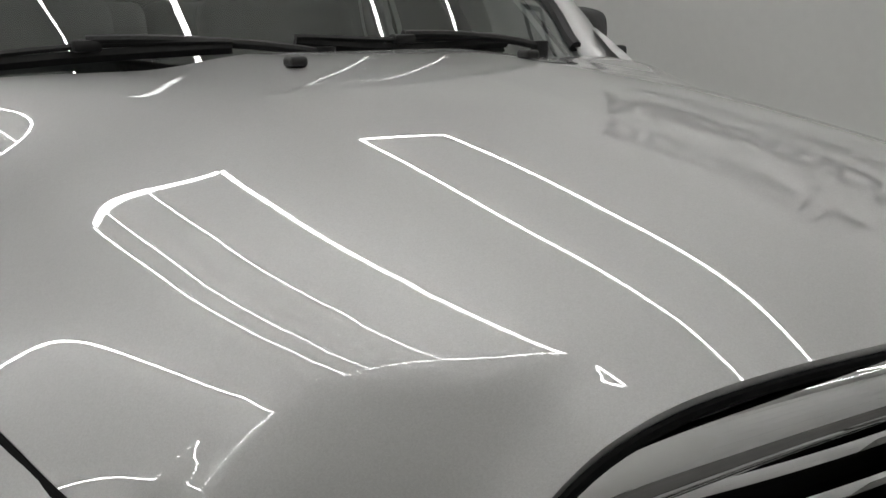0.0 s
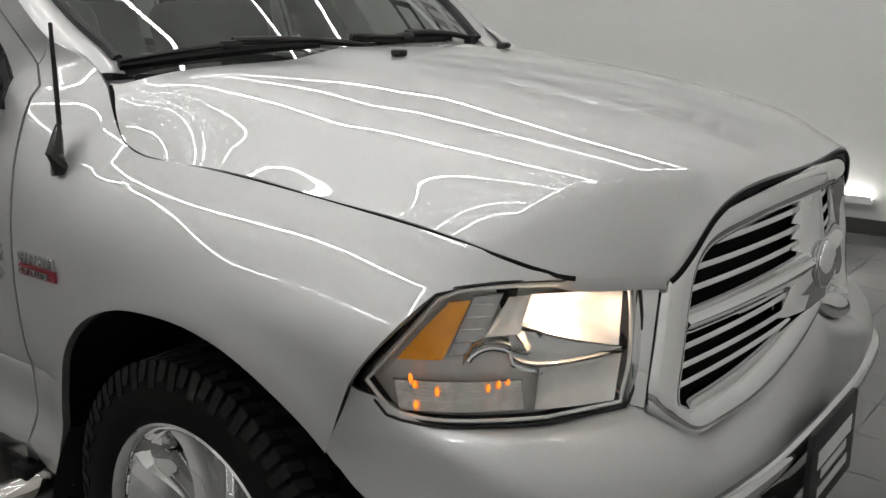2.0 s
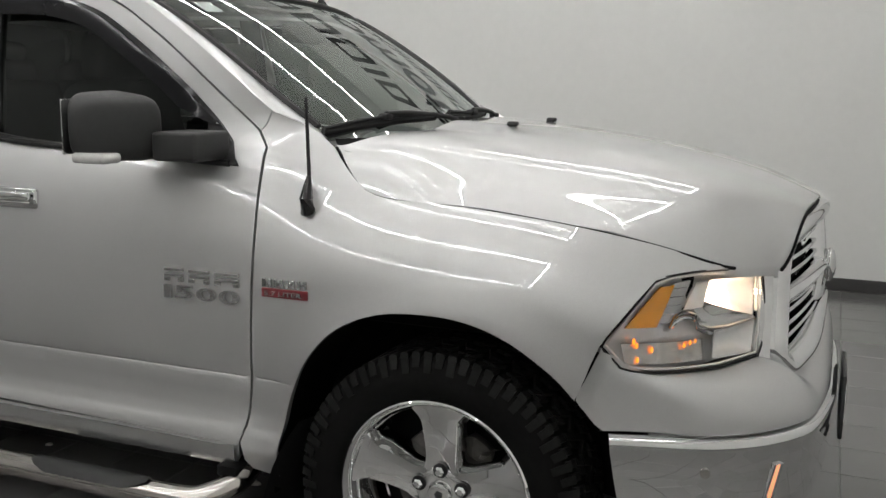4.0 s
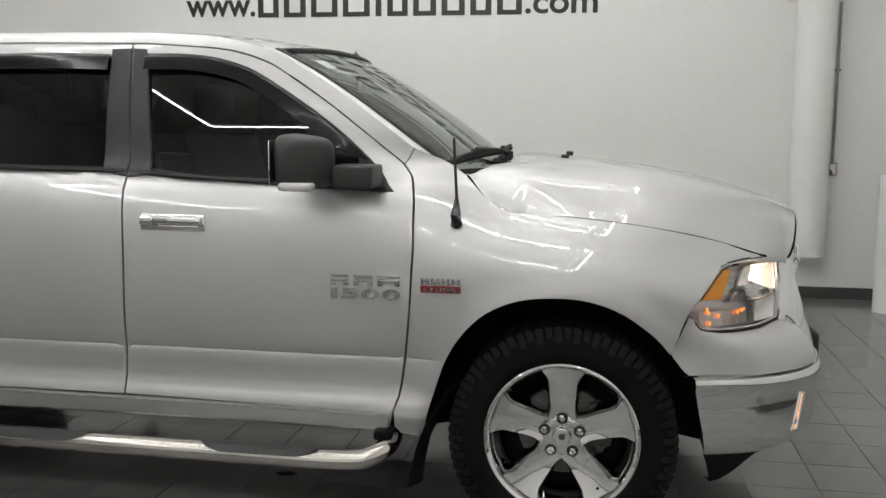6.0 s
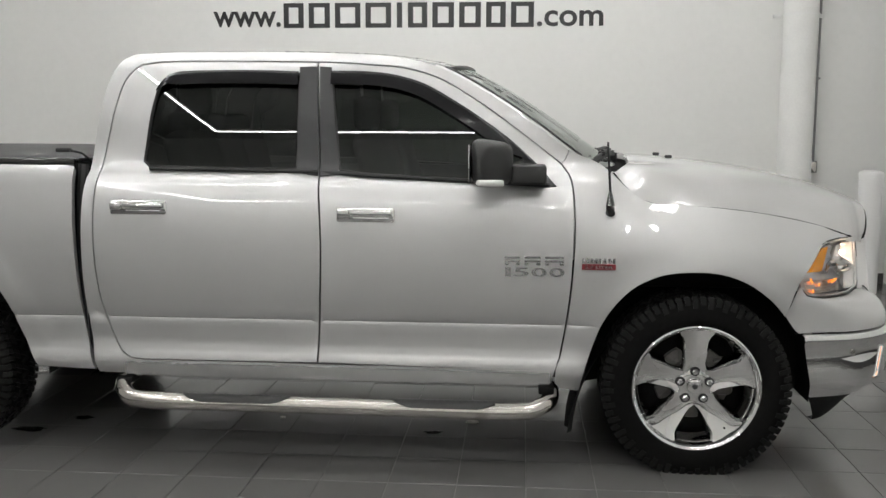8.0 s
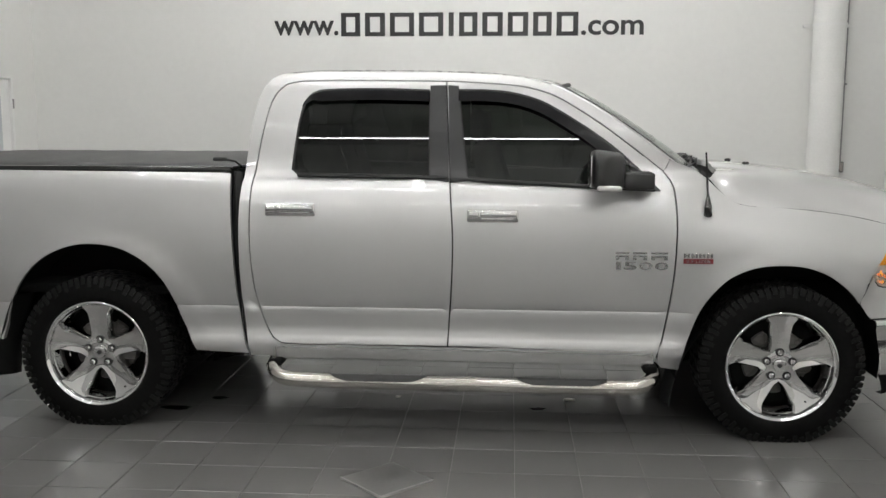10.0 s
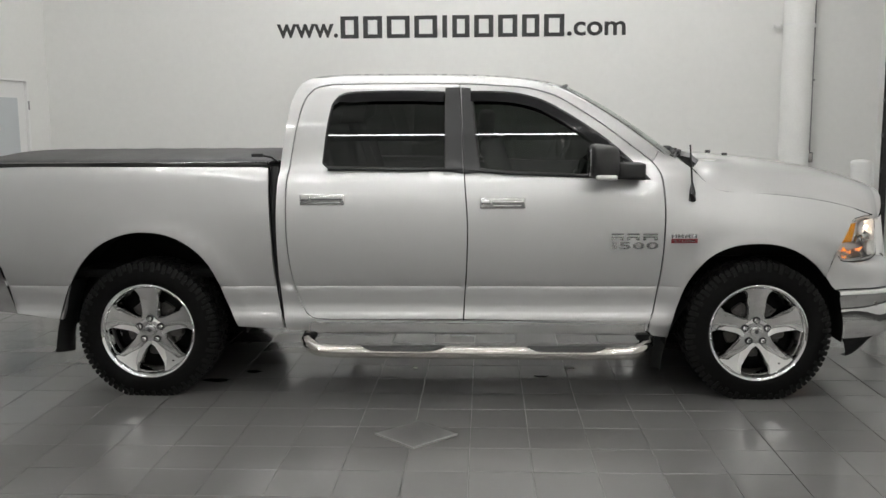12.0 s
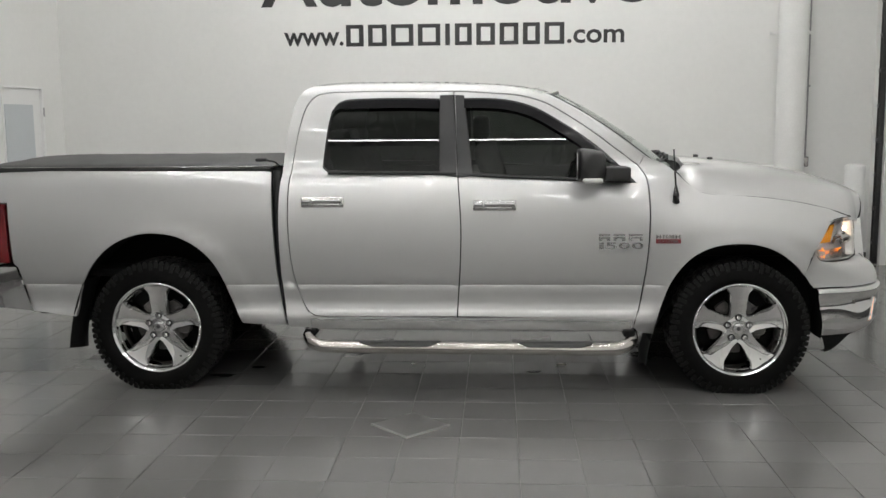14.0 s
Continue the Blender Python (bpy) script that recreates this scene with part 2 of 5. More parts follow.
def part(name, bm, material, parent=None, label="", smooth=True, angle=0.6):
    """Links a bmesh as one mesh object under a thing or a part."""
    me = bpy.data.meshes.new(name)
    bmesh.ops.recalc_face_normals(bm, faces=bm.faces)
    for f in bm.faces:
        f.smooth = smooth
    for e in bm.edges:
        if len(e.link_faces) == 2 and e.calc_face_angle(0) > angle:
            e.smooth = False
    bm.to_mesh(me)
    bm.free()
    return place(name, me, material, parent, label)


def thing(name, loc=(0, 0, 0), label="", category="", group="", kind=""):
    ob = new(name)
    ob.location = loc
    ob.empty_display_size = 0.1
    return tagged(ob, label, category, group, kind)


def panel(name, outline, fn, material, parent=None, out=(0, -1, 0), holes=(), step=0.045, thick=0.015, label="", levels=()):
    """A curved sheet over an outline in two coordinates, with a turned-in edge; fn maps them into space."""
    from mathutils.geometry import delaunay_2d_cdt
    loops = [outline, *holes]
    pts, edges = [], []
    for lp in loops:
        s = len(pts)
        pts += [Vector(p[:2]) for p in lp]
        edges += [(s + i, s + (i + 1) % len(lp)) for i in range(len(lp))]
    lo = [min(p[i] for p in outline) for i in (0, 1)]
    hi = [max(p[i] for p in outline) for i in (0, 1)]

    def inside(p, lp):
        c = False
        for i in range(len(lp)):
            a, b = lp[i], lp[i - 1]
            if (a[1] > p[1]) != (b[1] > p[1]) and p[0] < (b[0] - a[0]) * (p[1] - a[1]) / (b[1] - a[1]) + a[0]:
                c = not c
        return c
    bound = np.array([tuple(p) for p in pts])
    nu, nv = max(1, int((hi[0] - lo[0]) / step)), max(1, int((hi[1] - lo[1]) / step))
    for i in range(nu + 1):
        for j in range(nv + 1):
            p = (lo[0] + (i + 0.5 * (j % 2)) * (hi[0] - lo[0]) / nu, lo[1] + j * (hi[1] - lo[1]) / nv)
            if inside(p, outline) and not any(inside(p, h) for h in holes) and all(abs(p[1] - z) > 0.012 for z in levels) and np.min(np.hypot(bound[:, 0] - p[0], bound[:, 1] - p[1])) > 0.35 * step:
                pts.append(Vector(p))
    for z in levels:
        n = int((hi[0] - lo[0]) / step)
        for i in range(n + 1):
            p = (lo[0] + (hi[0] - lo[0]) * i / n, z)
            if inside(p, outline) and not any(inside(p, h) for h in holes) and np.min(np.hypot(bound[:, 0] - p[0], bound[:, 1] - p[1])) > 0.008:
                pts.append(Vector(p))
    vs, es, fs, ov, oe, of = delaunay_2d_cdt(pts, edges, [], 0, 1e-6)
    keep = []
    for f in fs:
        c = (sum(vs[i][0] for i in f) / 3, sum(vs[i][1] for i in f) / 3)
        if inside(c, outline) and not any(inside(c, h) for h in holes):
            keep.append(list(f))
    outv = Vector(out)

    def nrm(u, v):
        e = 0.0014
        q = (fn(u + e, v) - fn(u - e, v)).cross(fn(u, v + e) - fn(u, v - e))
        q.normalize()
        return q if q.dot(outv) > 0 else -q
    verts = [fn(*v) for v in vs]
    norms = [nrm(*v) for v in vs]
    faces = []
    for f in keep:
        a, b, c = (verts[i] for i in f)
        if (b - a).cross(c - a).dot(norms[f[0]]) < 0:
            f = f[::-1]
        faces.append(f)
    count = {}
    for f in faces:
        for i in range(3):
            a, b = f[i], f[(i + 1) % 3]
            k = (min(a, b), max(a, b))
            count.setdefault(k, []).append((a, b))
    nm = list(norms)
    if thick:
        top, low = {}, {}
        for k, es2 in count.items():
            if len(es2) == 1:
                a, b = es2[0]
                for i in (a, b):
                    if i not in top:
                        top[i] = len(verts)
                        verts.append(verts[i].copy())
                        low[i] = len(verts)
                        verts.append(verts[i] - norms[i] * thick)
                        nm += [None, None]
                d = (verts[b] - verts[a]).normalized()
                side = d.cross(norms[a])
                for i in (a, b):
                    for q in (top[i], low[i]):
                        nm[q] = side if nm[q] is None else nm[q] + side
                faces.append([top[b], top[a], low[a], low[b]])
    me = bpy.data.meshes.new(name)
    me.from_pydata([tuple(v) for v in verts], [], faces)
    for p in me.polygons:
        p.use_smooth = True
    me.normals_split_custom_set_from_vertices([tuple((q if q is not None and q.length > 0 else Vector((0, 0, 1))).normalized()) for q in nm])
    return place(name, me, material, parent, label)


def grid_mesh(rows, close_u=False, close_v=False):
    """A bmesh sheet through rows of points."""
    bm = bmesh.new()
    vv = [[bm.verts.new(p) for p in r] for r in rows]
    nr, nc = len(rows), len(rows[0])
    for i in range(nr if close_u else nr - 1):
        for j in range(nc if close_v else nc - 1):
            q = [vv[i][j], vv[(i + 1) % nr][j], vv[(i + 1) % nr][(j + 1) % nc], vv[i][(j + 1) % nc]]
            if len(set(q)) == 4:
                bm.faces.new(q)
    return bm


def box_bm(size, centre=(0, 0, 0), bevel=0.0, seg=2, bm=None):
    bm2 = bmesh.new()
    bmesh.ops.create_cube(bm2, size=1.0)
    bmesh.ops.scale(bm2, vec=size, verts=bm2.verts)
    if bevel:
        bmesh.ops.bevel(bm2, geom=bm2.edges[:], offset=bevel, segments=seg, affect="EDGES", profile=0.5)
    bmesh.ops.translate(bm2, vec=centre, verts=bm2.verts)
    if bm is None:
        return bm2
    me = bpy.data.meshes.new("tmp")
    bm2.to_mesh(me)
    bm2.free()
    bm.from_mesh(me)
    bpy.data.meshes.remove(me)
    return bm


def tube_bm(path, radius, sides=12, caps=True, squash=1.0):
    """A round bar along a path; radius may be a list."""
    path = [Vector(p) for p in path]
    rows = []
    up = Vector((0.013, 0.021, 1))
    for i, p in enumerate(path):
        d = (path[min(i + 1, len(path) - 1)] - path[max(i - 1, 0)]).normalized()
        if abs(d.dot(up)) > 0.97:
            up = Vector((1, 0.02, 0.01))
        a = d.cross(up).normalized()
        b = a.cross(d).normalized()
        r = radius[i] if isinstance(radius, (list, tuple)) else radius
        rows.append([p + a * r * math.cos(2 * math.pi * k / sides) + b * r * squash * math.sin(2 * math.pi * k / sides) for k in range(sides)])
    bm = grid_mesh(rows, close_v=True)
    if caps:
        bm.verts.ensure_lookup_table()
        n = len(rows)
        bm.faces.new([bm.verts[k] for k in range(sides)])
        bm.faces.new([bm.verts[(n - 1) * sides + k] for k in range(sides)])
    return bm


def lathe(profile, steps=48):
    """A turned shape round the y axis from (radius, y) pairs; y grows outward from the truck's middle towards the viewer's side."""
    return grid_mesh([[(r * math.cos(2 * math.pi * k / steps), y, r * math.sin(2 * math.pi * k / steps)) for r, y in profile] for k in range(steps)], close_u=True)


def text_mesh(body, height, width=None):
    """Lettering in the built-in font as a thin raised mesh in the x-z plane, lower left corner at the origin."""
    cu = bpy.data.curves.new("lettering", "FONT")
    cu.body, cu.extrude, cu.resolution_u, cu.offset = body, 0.004, 4, 0.018
    ob = bpy.data.objects.new("lettering", cu)
    scene.collection.objects.link(ob)
    bpy.context.view_layer.update()
    me = bpy.data.meshes.new_from_object(ob.evaluated_get(bpy.context.evaluated_depsgraph_get()))
    bpy.data.objects.remove(ob)
    co = np.array([tuple(v.co) for v in me.vertices])
    lo, hi = co.min(0), co.max(0)
    sz = height / (hi[1] - lo[1])
    sx = width / (hi[0] - lo[0]) if width else sz
    for v in me.vertices:
        x, y, z = v.co
        v.co = ((x - lo[0]) * sx, -z, (y - lo[1]) * sz)
    return me


# ---- the room ----
X0, X1, Y0, Y1 = ROOM
WT = 0.15


def slab(name, lo, hi, material, label, category, parent=None):
    bm = box_bm([b - a for a, b in zip(lo, hi)], [(a + b) / 2 for a, b in zip(lo, hi)])
    ob = part(name, bm, material, parent, smooth=False)
    return tagged(ob, label, category, kind="structure")


slab("wall_back", (X0 - WT, Y1, 0), (X1 + WT, Y1 + WT, CEILING_Z), WALL, "smooth white painted showroom wall behind the truck", "wall")
slab("wall_rear", (X0 - WT, Y0 - WT, 0), (X1 + WT, Y0, CEILING_Z), WALL, "plain white painted showroom wall", "wall")
slab("ceiling", (X0 - WT, Y0 - WT, CEILING_Z), (X1 + WT, Y1 + WT, CEILING_Z + 0.15), CEIL, "white painted showroom ceiling", "ceiling")

# end wall with the doorway
DY0, DY1, DZ = 3.10, 4.03, 2.06
slab("wall_west", (X0 - WT, 2.2, 0), (X0, DY0, CEILING_Z), WALL, "white painted end wall", "wall")
# South part is never in view; its grey stands in for missing light there.
slab("wall_west_south", (X0 - WT, Y0, 0), (X0, 2.2, CEILING_Z), DARKWALL, "unseen end wall greyed to darken the truck's reflections", "wall")
slab("wall_west_corner", (X0 - WT, DY1, 0), (X0, Y1, CEILING_Z), WALL, "white painted end wall beside the door", "wall")
slab("wall_west_header", (X0 - WT, DY0, DZ), (X0, DY1, CEILING_Z), WALL, "white painted wall above the door", "wall")
# end wall with the overhead door
OY0, OY1, OZ = 0.20, 4.12, 3.6
slab("wall_east", (X1, Y0, 0), (X1 + WT, OY0, CEILING_Z), WALL, "white painted end wall", "wall")
slab("wall_east_corner", (X1, OY1, 0), (X1 + WT, Y1, CEILING_Z), WALL, "white painted wall beside the overhead door", "wall")
slab("wall_east_header", (X1, OY0, OZ), (X1 + WT, OY1, CEILING_Z), WALL, "white painted wall above the overhead door", "wall")

for nm, lo, hi in (("baseboard", (X0, Y1 - 0.012, 0), (X1, Y1, 0.095)), ("baseboard", (X0, Y0, 0), (X1, Y0 + 0.012, 0.095)),
                   ("baseboard", (X0, Y0 + 0.012, 0), (X0 + 0.012, DY0 - 0.06, 0.095)), ("baseboard", (X1 - 0.012, Y0 + 0.012, 0), (X1, OY0 - 0.05, 0.095))):
    slab(nm, lo, hi, BASEB, "dark grey vinyl baseboard along the wall", "baseboard")

# hinged door with a frosted pane
door = thing("door_1", (X0, 0, 0), "closed white door with a frosted glass pane and steel hinges", "door", kind="structure")
part("door_leaf", box_bm((0.045, 0.86, 2.03), (-0.045, 3.565, 1.02), 0.004), WHITEPAINT, door, smooth=False)
part("door_frame", box_bm((0.16, 0.035, DZ), (-0.07, DY0 + 0.0175, DZ / 2), 0.004), WHITEPAINT, door, smooth=False)
part("door_frame", box_bm((0.16, 0.035, DZ), (-0.07, DY1 - 0.0175, DZ / 2), 0.004), WHITEPAINT, door, smooth=False)
part("door_frame", box_bm((0.16, DY1 - DY0 - 0.07, 0.022), (-0.07, (DY0 + DY1) / 2, DZ - 0.011), 0.003), WHITEPAINT, door, smooth=False)
pane = part("pane", box_bm((0.012, 0.62, 1.25), (-0.018, 3.50, 1.235), 0.002), FROST, door, smooth=False, label="grey frosted glass pane")
for z in (0.25, 1.0, 1.78):
    part("hinge", box_bm((0.02, 0.03, 0.10), (0.005, DY1 - 0.012, z), 0.004), GREYMETAL, door, label="steel hinge")
part("door_handle", tube_bm([(-0.02, 3.2, 1.0), (0.04, 3.2, 1.0), (0.05, 3.22, 1.0), (0.05, 3.32, 1.0)], 0.011), STEEL, door)

# overhead sectional door with its track
od = thing("overhead_door", (X1 + 0.05, 0, 0), "closed white sectional overhead door with steel side tracks", "garage door", kind="structure")
for i in range(7):
    part("panel", box_bm((0.045, OY1 - OY0, 0.508), (0.03, (OY0 + OY1) / 2, 0.257 + i * 0.514), 0.008), WHITEPAINT, od, smooth=False)
trk = thing("door_track", (X1, 4.20, 0), "blackened steel vertical door track with bolts and brackets", "door track", kind="structure")
part("rail", box_bm((0.05, 0.012, 3.9), (-0.035, -0.03, 1.96), 0.002), BLACKMETAL, trk)
part("rail", box_bm((0.012, 0.055, 3.9), (-0.006, 0.005, 1.96), 0.002), GREYMETAL, trk)
part("rail", box_bm((0.05, 0.012, 3.9), (-0.035, 0.038, 1.96), 0.002), BLACKMETAL, trk)
for i in range(10):
    z = 0.25 + i * 0.38
    part("bracket", box_bm((0.05, 0.10 if i % 2 else 0.07, 0.05), (-0.04, 0.0, z), 0.006), BLACKMETAL, trk)
    part("bolt", tube_bm([(-0.06, 0.0, z), (-0.08, 0.0, z)], 0.013, 6), GREYMETAL, trk)

# insulated duct on the back wall
duct = thing("duct_pipe", (1.835, Y1 - 0.175, 0), "white canvas-wrapped vertical duct pipe strapped to the wall", "duct")
rows = []
for i in range(140):
    z = 0.40 + i * (CEILING_Z - 0.42) / 139
    seam = 0.004 * max(0, 1 - abs(((z * 6.2) % 1) - 0.5) * 14)
    rows.append([((0.16 + seam + 0.0015 * math.sin(3 * a + z * 9)) * math.cos(a), (0.16 + seam) * math.sin(a), z) for a in (2 * math.pi * k / 40 for k in range(40))])
bm = grid_mesh(rows, close_v=True)
bm.verts.ensure_lookup_table()
bm.faces.new([bm.verts[k] for k in range(40)])
part("wrap", bm, DUCTCLOTH, duct)
for z in (2.575, 0.62):
    part("strap", lathe([(0.168, 0.0), (0.169, 0.012), (0.168, 0.024), (0.160, 0.024), (0.160, 0.0)], 40), WHITEPAINT, duct).matrix_basis = pose(0, 0, z, 90)
    for s in (-1, 1):
        part("bracket", box_bm((0.075, 0.03, 0.035), (s * 0.20, 0.09, z + 0.01), 0.005), WHITEPAINT, duct)
cond = thing("conduit", (2.055, Y1 - 0.03, 0), "thin grey steel conduit running down to an outlet box", "conduit")
part("tube", tube_bm([(0, 0, 1.20), (0, 0, CEILING_Z)], 0.012, 10), GREYMETAL, cond)
part("outlet_box", box_bm((0.075, 0.05, 0.115), (0, 0, 1.145), 0.008), GREYMETAL, cond)
part("cover_plate", box_bm((0.055, 0.006, 0.095), (0, -0.028, 1.145), 0.004), STEEL, cond)
part("clip", box_bm((0.05, 0.02, 0.02), (0, -0.008, 2.0), 0.004), GREYMETAL, cond)

# guard post
bol = thing("bollard", (2.42, 3.93, 0), "white painted steel bollard with a domed cap on the tiles", "bollard")
part("post", grid_mesh([[(0.105 * math.cos(2 * math.pi * k / 32), 0.105 * math.sin(2 * math.pi * k / 32), z) for k in range(32)] for z in (0, 0.3, 0.6, 0.9, 1.10)], close_v=True), WHITEPAINT, bol)
capb = grid_mesh([[(r * math.cos(2 * math.pi * k / 32), r * math.sin(2 * math.pi * k / 32), z) for k in range(32)] for r, z in ((0.108, 1.085), (0.108, 1.112), (0.10, 1.128), (0.06, 1.142), (0.001, 1.147))], close_v=True)
part("cap", capb, WHITEPAINT, bol)

# low wall-wash light
ww = thing("wall_wash_light", (0, Y1, 0), "low white linear light casting a glow up the wall", "wall light")
part("housing", box_bm((4.4, 0.10, 0.03), (-2.2, -0.062, 0.225), 0.004), WHITEPAINT, ww, smooth=False)
part("lip", box_bm((4.4, 0.008, 0.05), (-2.2, -0.115, 0.24), 0.002), WHITEPAINT, ww, smooth=False)
part("light_strip", box_bm((4.38, 0.06, 0.010), (-2.2, -0.055, 0.248)), WASH, ww, smooth=False, label="glowing white strip")

# ceiling lights: long tubes laid out as frames
LIGHTS = []  # x0, y0, x1, y1, width
LX0, LX1 = -4.60, 1.00
for ya, yb in ((2.15, 3.20), (-1.70, 0.50), (-7.60, -3.40)):
    LIGHTS += [(LX0, ya, LX1, ya, 0.025), (LX0, yb, LX1, yb, 0.052 if yb == 0.50 else 0.025), (LX0, ya + 0.03, LX0, yb - 0.03, 0.025), (LX1, ya + 0.03, LX1, yb - 0.03, 0.025)]
for y in (-0.50, -1.32):
    LIGHTS.append((LX0 + 0.03, y, LX1 - 0.03, y, 0.019))
for x0, y0, x1, y1, lw in LIGHTS:
    ln = math.hypot(x1 - x0, y1 - y0)
    li = thing("linear_ceiling_light", ((x0 + x1) / 2, (y0 + y1) / 2, LIGHT_Z), "slim white linear LED tube light hanging from the ceiling", "ceiling light", "ceiling light frame")
    li.rotation_euler = (0, 0, math.atan2(y1 - y0, x1 - x0))
    part("housing", box_bm((ln, lw + 0.012, 0.04), (0, 0, 0.03), 0.006), WHITEPAINT, li, smooth=False)
    part("tube", box_bm((ln - 0.01, lw, 0.022), (0, 0, -0.002), 0.006), LED_SIDE if (y0 + y1) / 2 < -3 else LED, li, smooth=False, label="glowing white diffuser")
    for sx in (-0.4, 0.4):
        part("hanger", tube_bm([(sx * ln, 0, 0.05), (sx * ln, 0, CEILING_Z - LIGHT_Z)], 0.004, 6), GREYMETAL, li)

# lettering on the wall
sign = thing("wall_lettering", (0, Y1 - 0.002, 0), "large black vinyl lettering in three lines on the white wall", "wall sign")


def place_text(body, x0, x1, z0, h):
    me = text_mesh(body, h, x1 - x0)
    ob = place("lettering", me, INK, sign)
    ob.location = (x0, 0, z0)


def block_word(widths, x0, x1, z0, h):
    """Plain hollow blocks in the place of a trade name, one a letter."""
    total = sum(widths) + 0.24 * (len(widths) - 1)
    k = (x1 - x0) / total
    x = x0
    st = 0.25 * k
    for w in widths:
        if w < 0.5:
            bm = box_bm((st, 0.004, h), (x + w * k / 2, 0, z0 + h / 2))
        else:
            lo, hi = (x, z0), (x + w * k, z0 + h)
            o = [(lo[0], lo[1]), (hi[0], lo[1]), (hi[0], hi[1]), (lo[0], hi[1])]
            q = [(lo[0] + st, lo[1] + st * 0.8), (hi[0] - st, lo[1] + st * 0.8), (hi[0] - st, hi[1] - st * 0.8), (lo[0] + st, hi[1] - st * 0.8)]
            bm = grid_mesh([[(a, y, b) for a, b in lp] for lp, y in ((o, 0.002), (o, -0.002), (q, -0.002), (q, 0.002))], close_v=True)
        part("block", bm, INK, sign, smooth=False)
        x += (w + 0.24) * k


place_text("www.", -3.93, -3.235, 2.515, 0.155)
block_word([0.95, 1.0, 1.2, 1.2, 0.3, 0.9, 1.0, 1.0, 0.9, 1.05], -3.205, -0.69, 2.505, 0.245)
place_text(".com", -0.66, -0.01, 2.51, 0.155)
place_text("Automotive", -4.19, 0.25, 2.955, 0.56)
block_word([0.95, 1.0, 1.2, 1.2, 0.3, 0.9], -3.85, -0.75, 3.72, 0.50)


# ---- the truck ----
truck = thing("pickup_truck", (0, 0, 0), "silver crew-cab pickup truck with chrome trim and lit headlights", "pickup truck")

# body side: half width by height, with the changes along the length
UPPER_SIDE = ((0.72, 0.994), (0.80, 1.005), (0.90, 1.011), (1.00, 1.0095), (1.08, 1.0045), (1.15, 0.995), (1.20, 0.9842), (1.25, 0.9675), (1.29, 0.9470), (1.315, 0.927), (1.333, 0.898), (1.60, 0.838),
              (1.78, 0.793), (1.83, 0.778), (1.86, 0.752), (1.885, 0.70))
FENDER_TOP = ((0.72, 0.994), (0.80, 1.006), (0.90, 1.012), (1.00, 1.009), (1.08, 1.003), (1.15, 0.993), (1.22, 0.976), (1.28, 0.952), (1.333, 0.925), (1.40, 0.892), (1.60, 0.838),
              (1.78, 0.793), (1.83, 0.778), (1.86, 0.752), (1.885, 0.70))
Y_DOOR = curve((0.28, 0.93), (0.37, 0.952), (0.42, 0.976), (0.448, 0.9915), (0.475, 0.990), (0.50, 0.9835), (0.52, 0.9760), (0.56, 0.970), (0.60, 0.9735), (0.640, 0.9780), (0.6605, 0.9772), (0.6665, 0.9745), (0.669, 0.9785), (0.675, 0.9815), *UPPER_SIDE)
Y_FENDER = curve((0.28, 0.93), (0.37, 0.950), (0.45, 0.968), (0.52, 0.974), (0.56, 0.976), (0.62, 0.980), (0.675, 0.985), *FENDER_TOP)
TAPER = curve((-0.3, 0.0), (0.0, 0.008), (0.2, 0.025), (0.35, 0.05), (0.45, 0.072), (0.55, 0.10), (0.72, 0.195), (0.80, 0.27))
ROLL = curve((-0.80, 0.0), (-0.62, 0.007), (-0.46, 0.030), (-0.32, 0.062), (-0.18, 0.089), (-0.05, 0.101), (0.08, 0.109), (0.31, 0.116), (0.54, 0.136), (0.72, 0.128))
SEAM_Z = curve((-0.182, 1.207), (0.079, 1.190), (0.313, 1.160), (0.544, 1.110), (0.72, 1.048), (0.80, 1.02))
BEDTAPER = curve((-4.8, 0.03), (-4.4, 0.008), (-3.6, 0.0))


def half(x, z):
    k = sstep(-0.54, -0.42, x) if z < 0.8 else sstep(-0.66, -0.36, x)
    y = Y_DOOR(z) * (1 - k) + Y_FENDER(z) * k - TAPER(x) - BEDTAPER(x)
    zs = SEAM_Z(x)
    if z < 1.5:
        r = max(0.0, (z - (zs - 0.24)) / 0.24)
        y -= ROLL(x) * (r ** 1.9 if r < 1 else 1 + 1.4 * (r - 1)) * sstep(1.5, 1.38, z)
    for cx, cz, r in ((0.0, 0.40, 0.515), (-3.545, 0.43, 0.555)):
        d = math.hypot(x - cx, z - cz) - r
        if abs(d) < 0.3:
            y += 0.012 * math.exp(-(max(0, d) / 0.055) ** 2) * sstep(0.42, 0.62, z)
    return y


BED_TOP = curve((1.15, 0.0), (1.25, -0.016), (1.32, -0.034), (1.35, -0.052), (1.37, -0.080))


def half_bed(x, z):
    return half(x, min(z, 1.15)) + BED_TOP(z)


def half_glass(x, z):
    """The side windows: one nearly flat, leaning sheet above the belt."""
    return half(x, 1.60) + 0.232 * (1.60 - z) - 0.10 * (z - 1.56) ** 2


def side_fn(s, off=0.0, f=half):
    return lambda x, z: Vector((x, s * (f(x, z) + off), z))


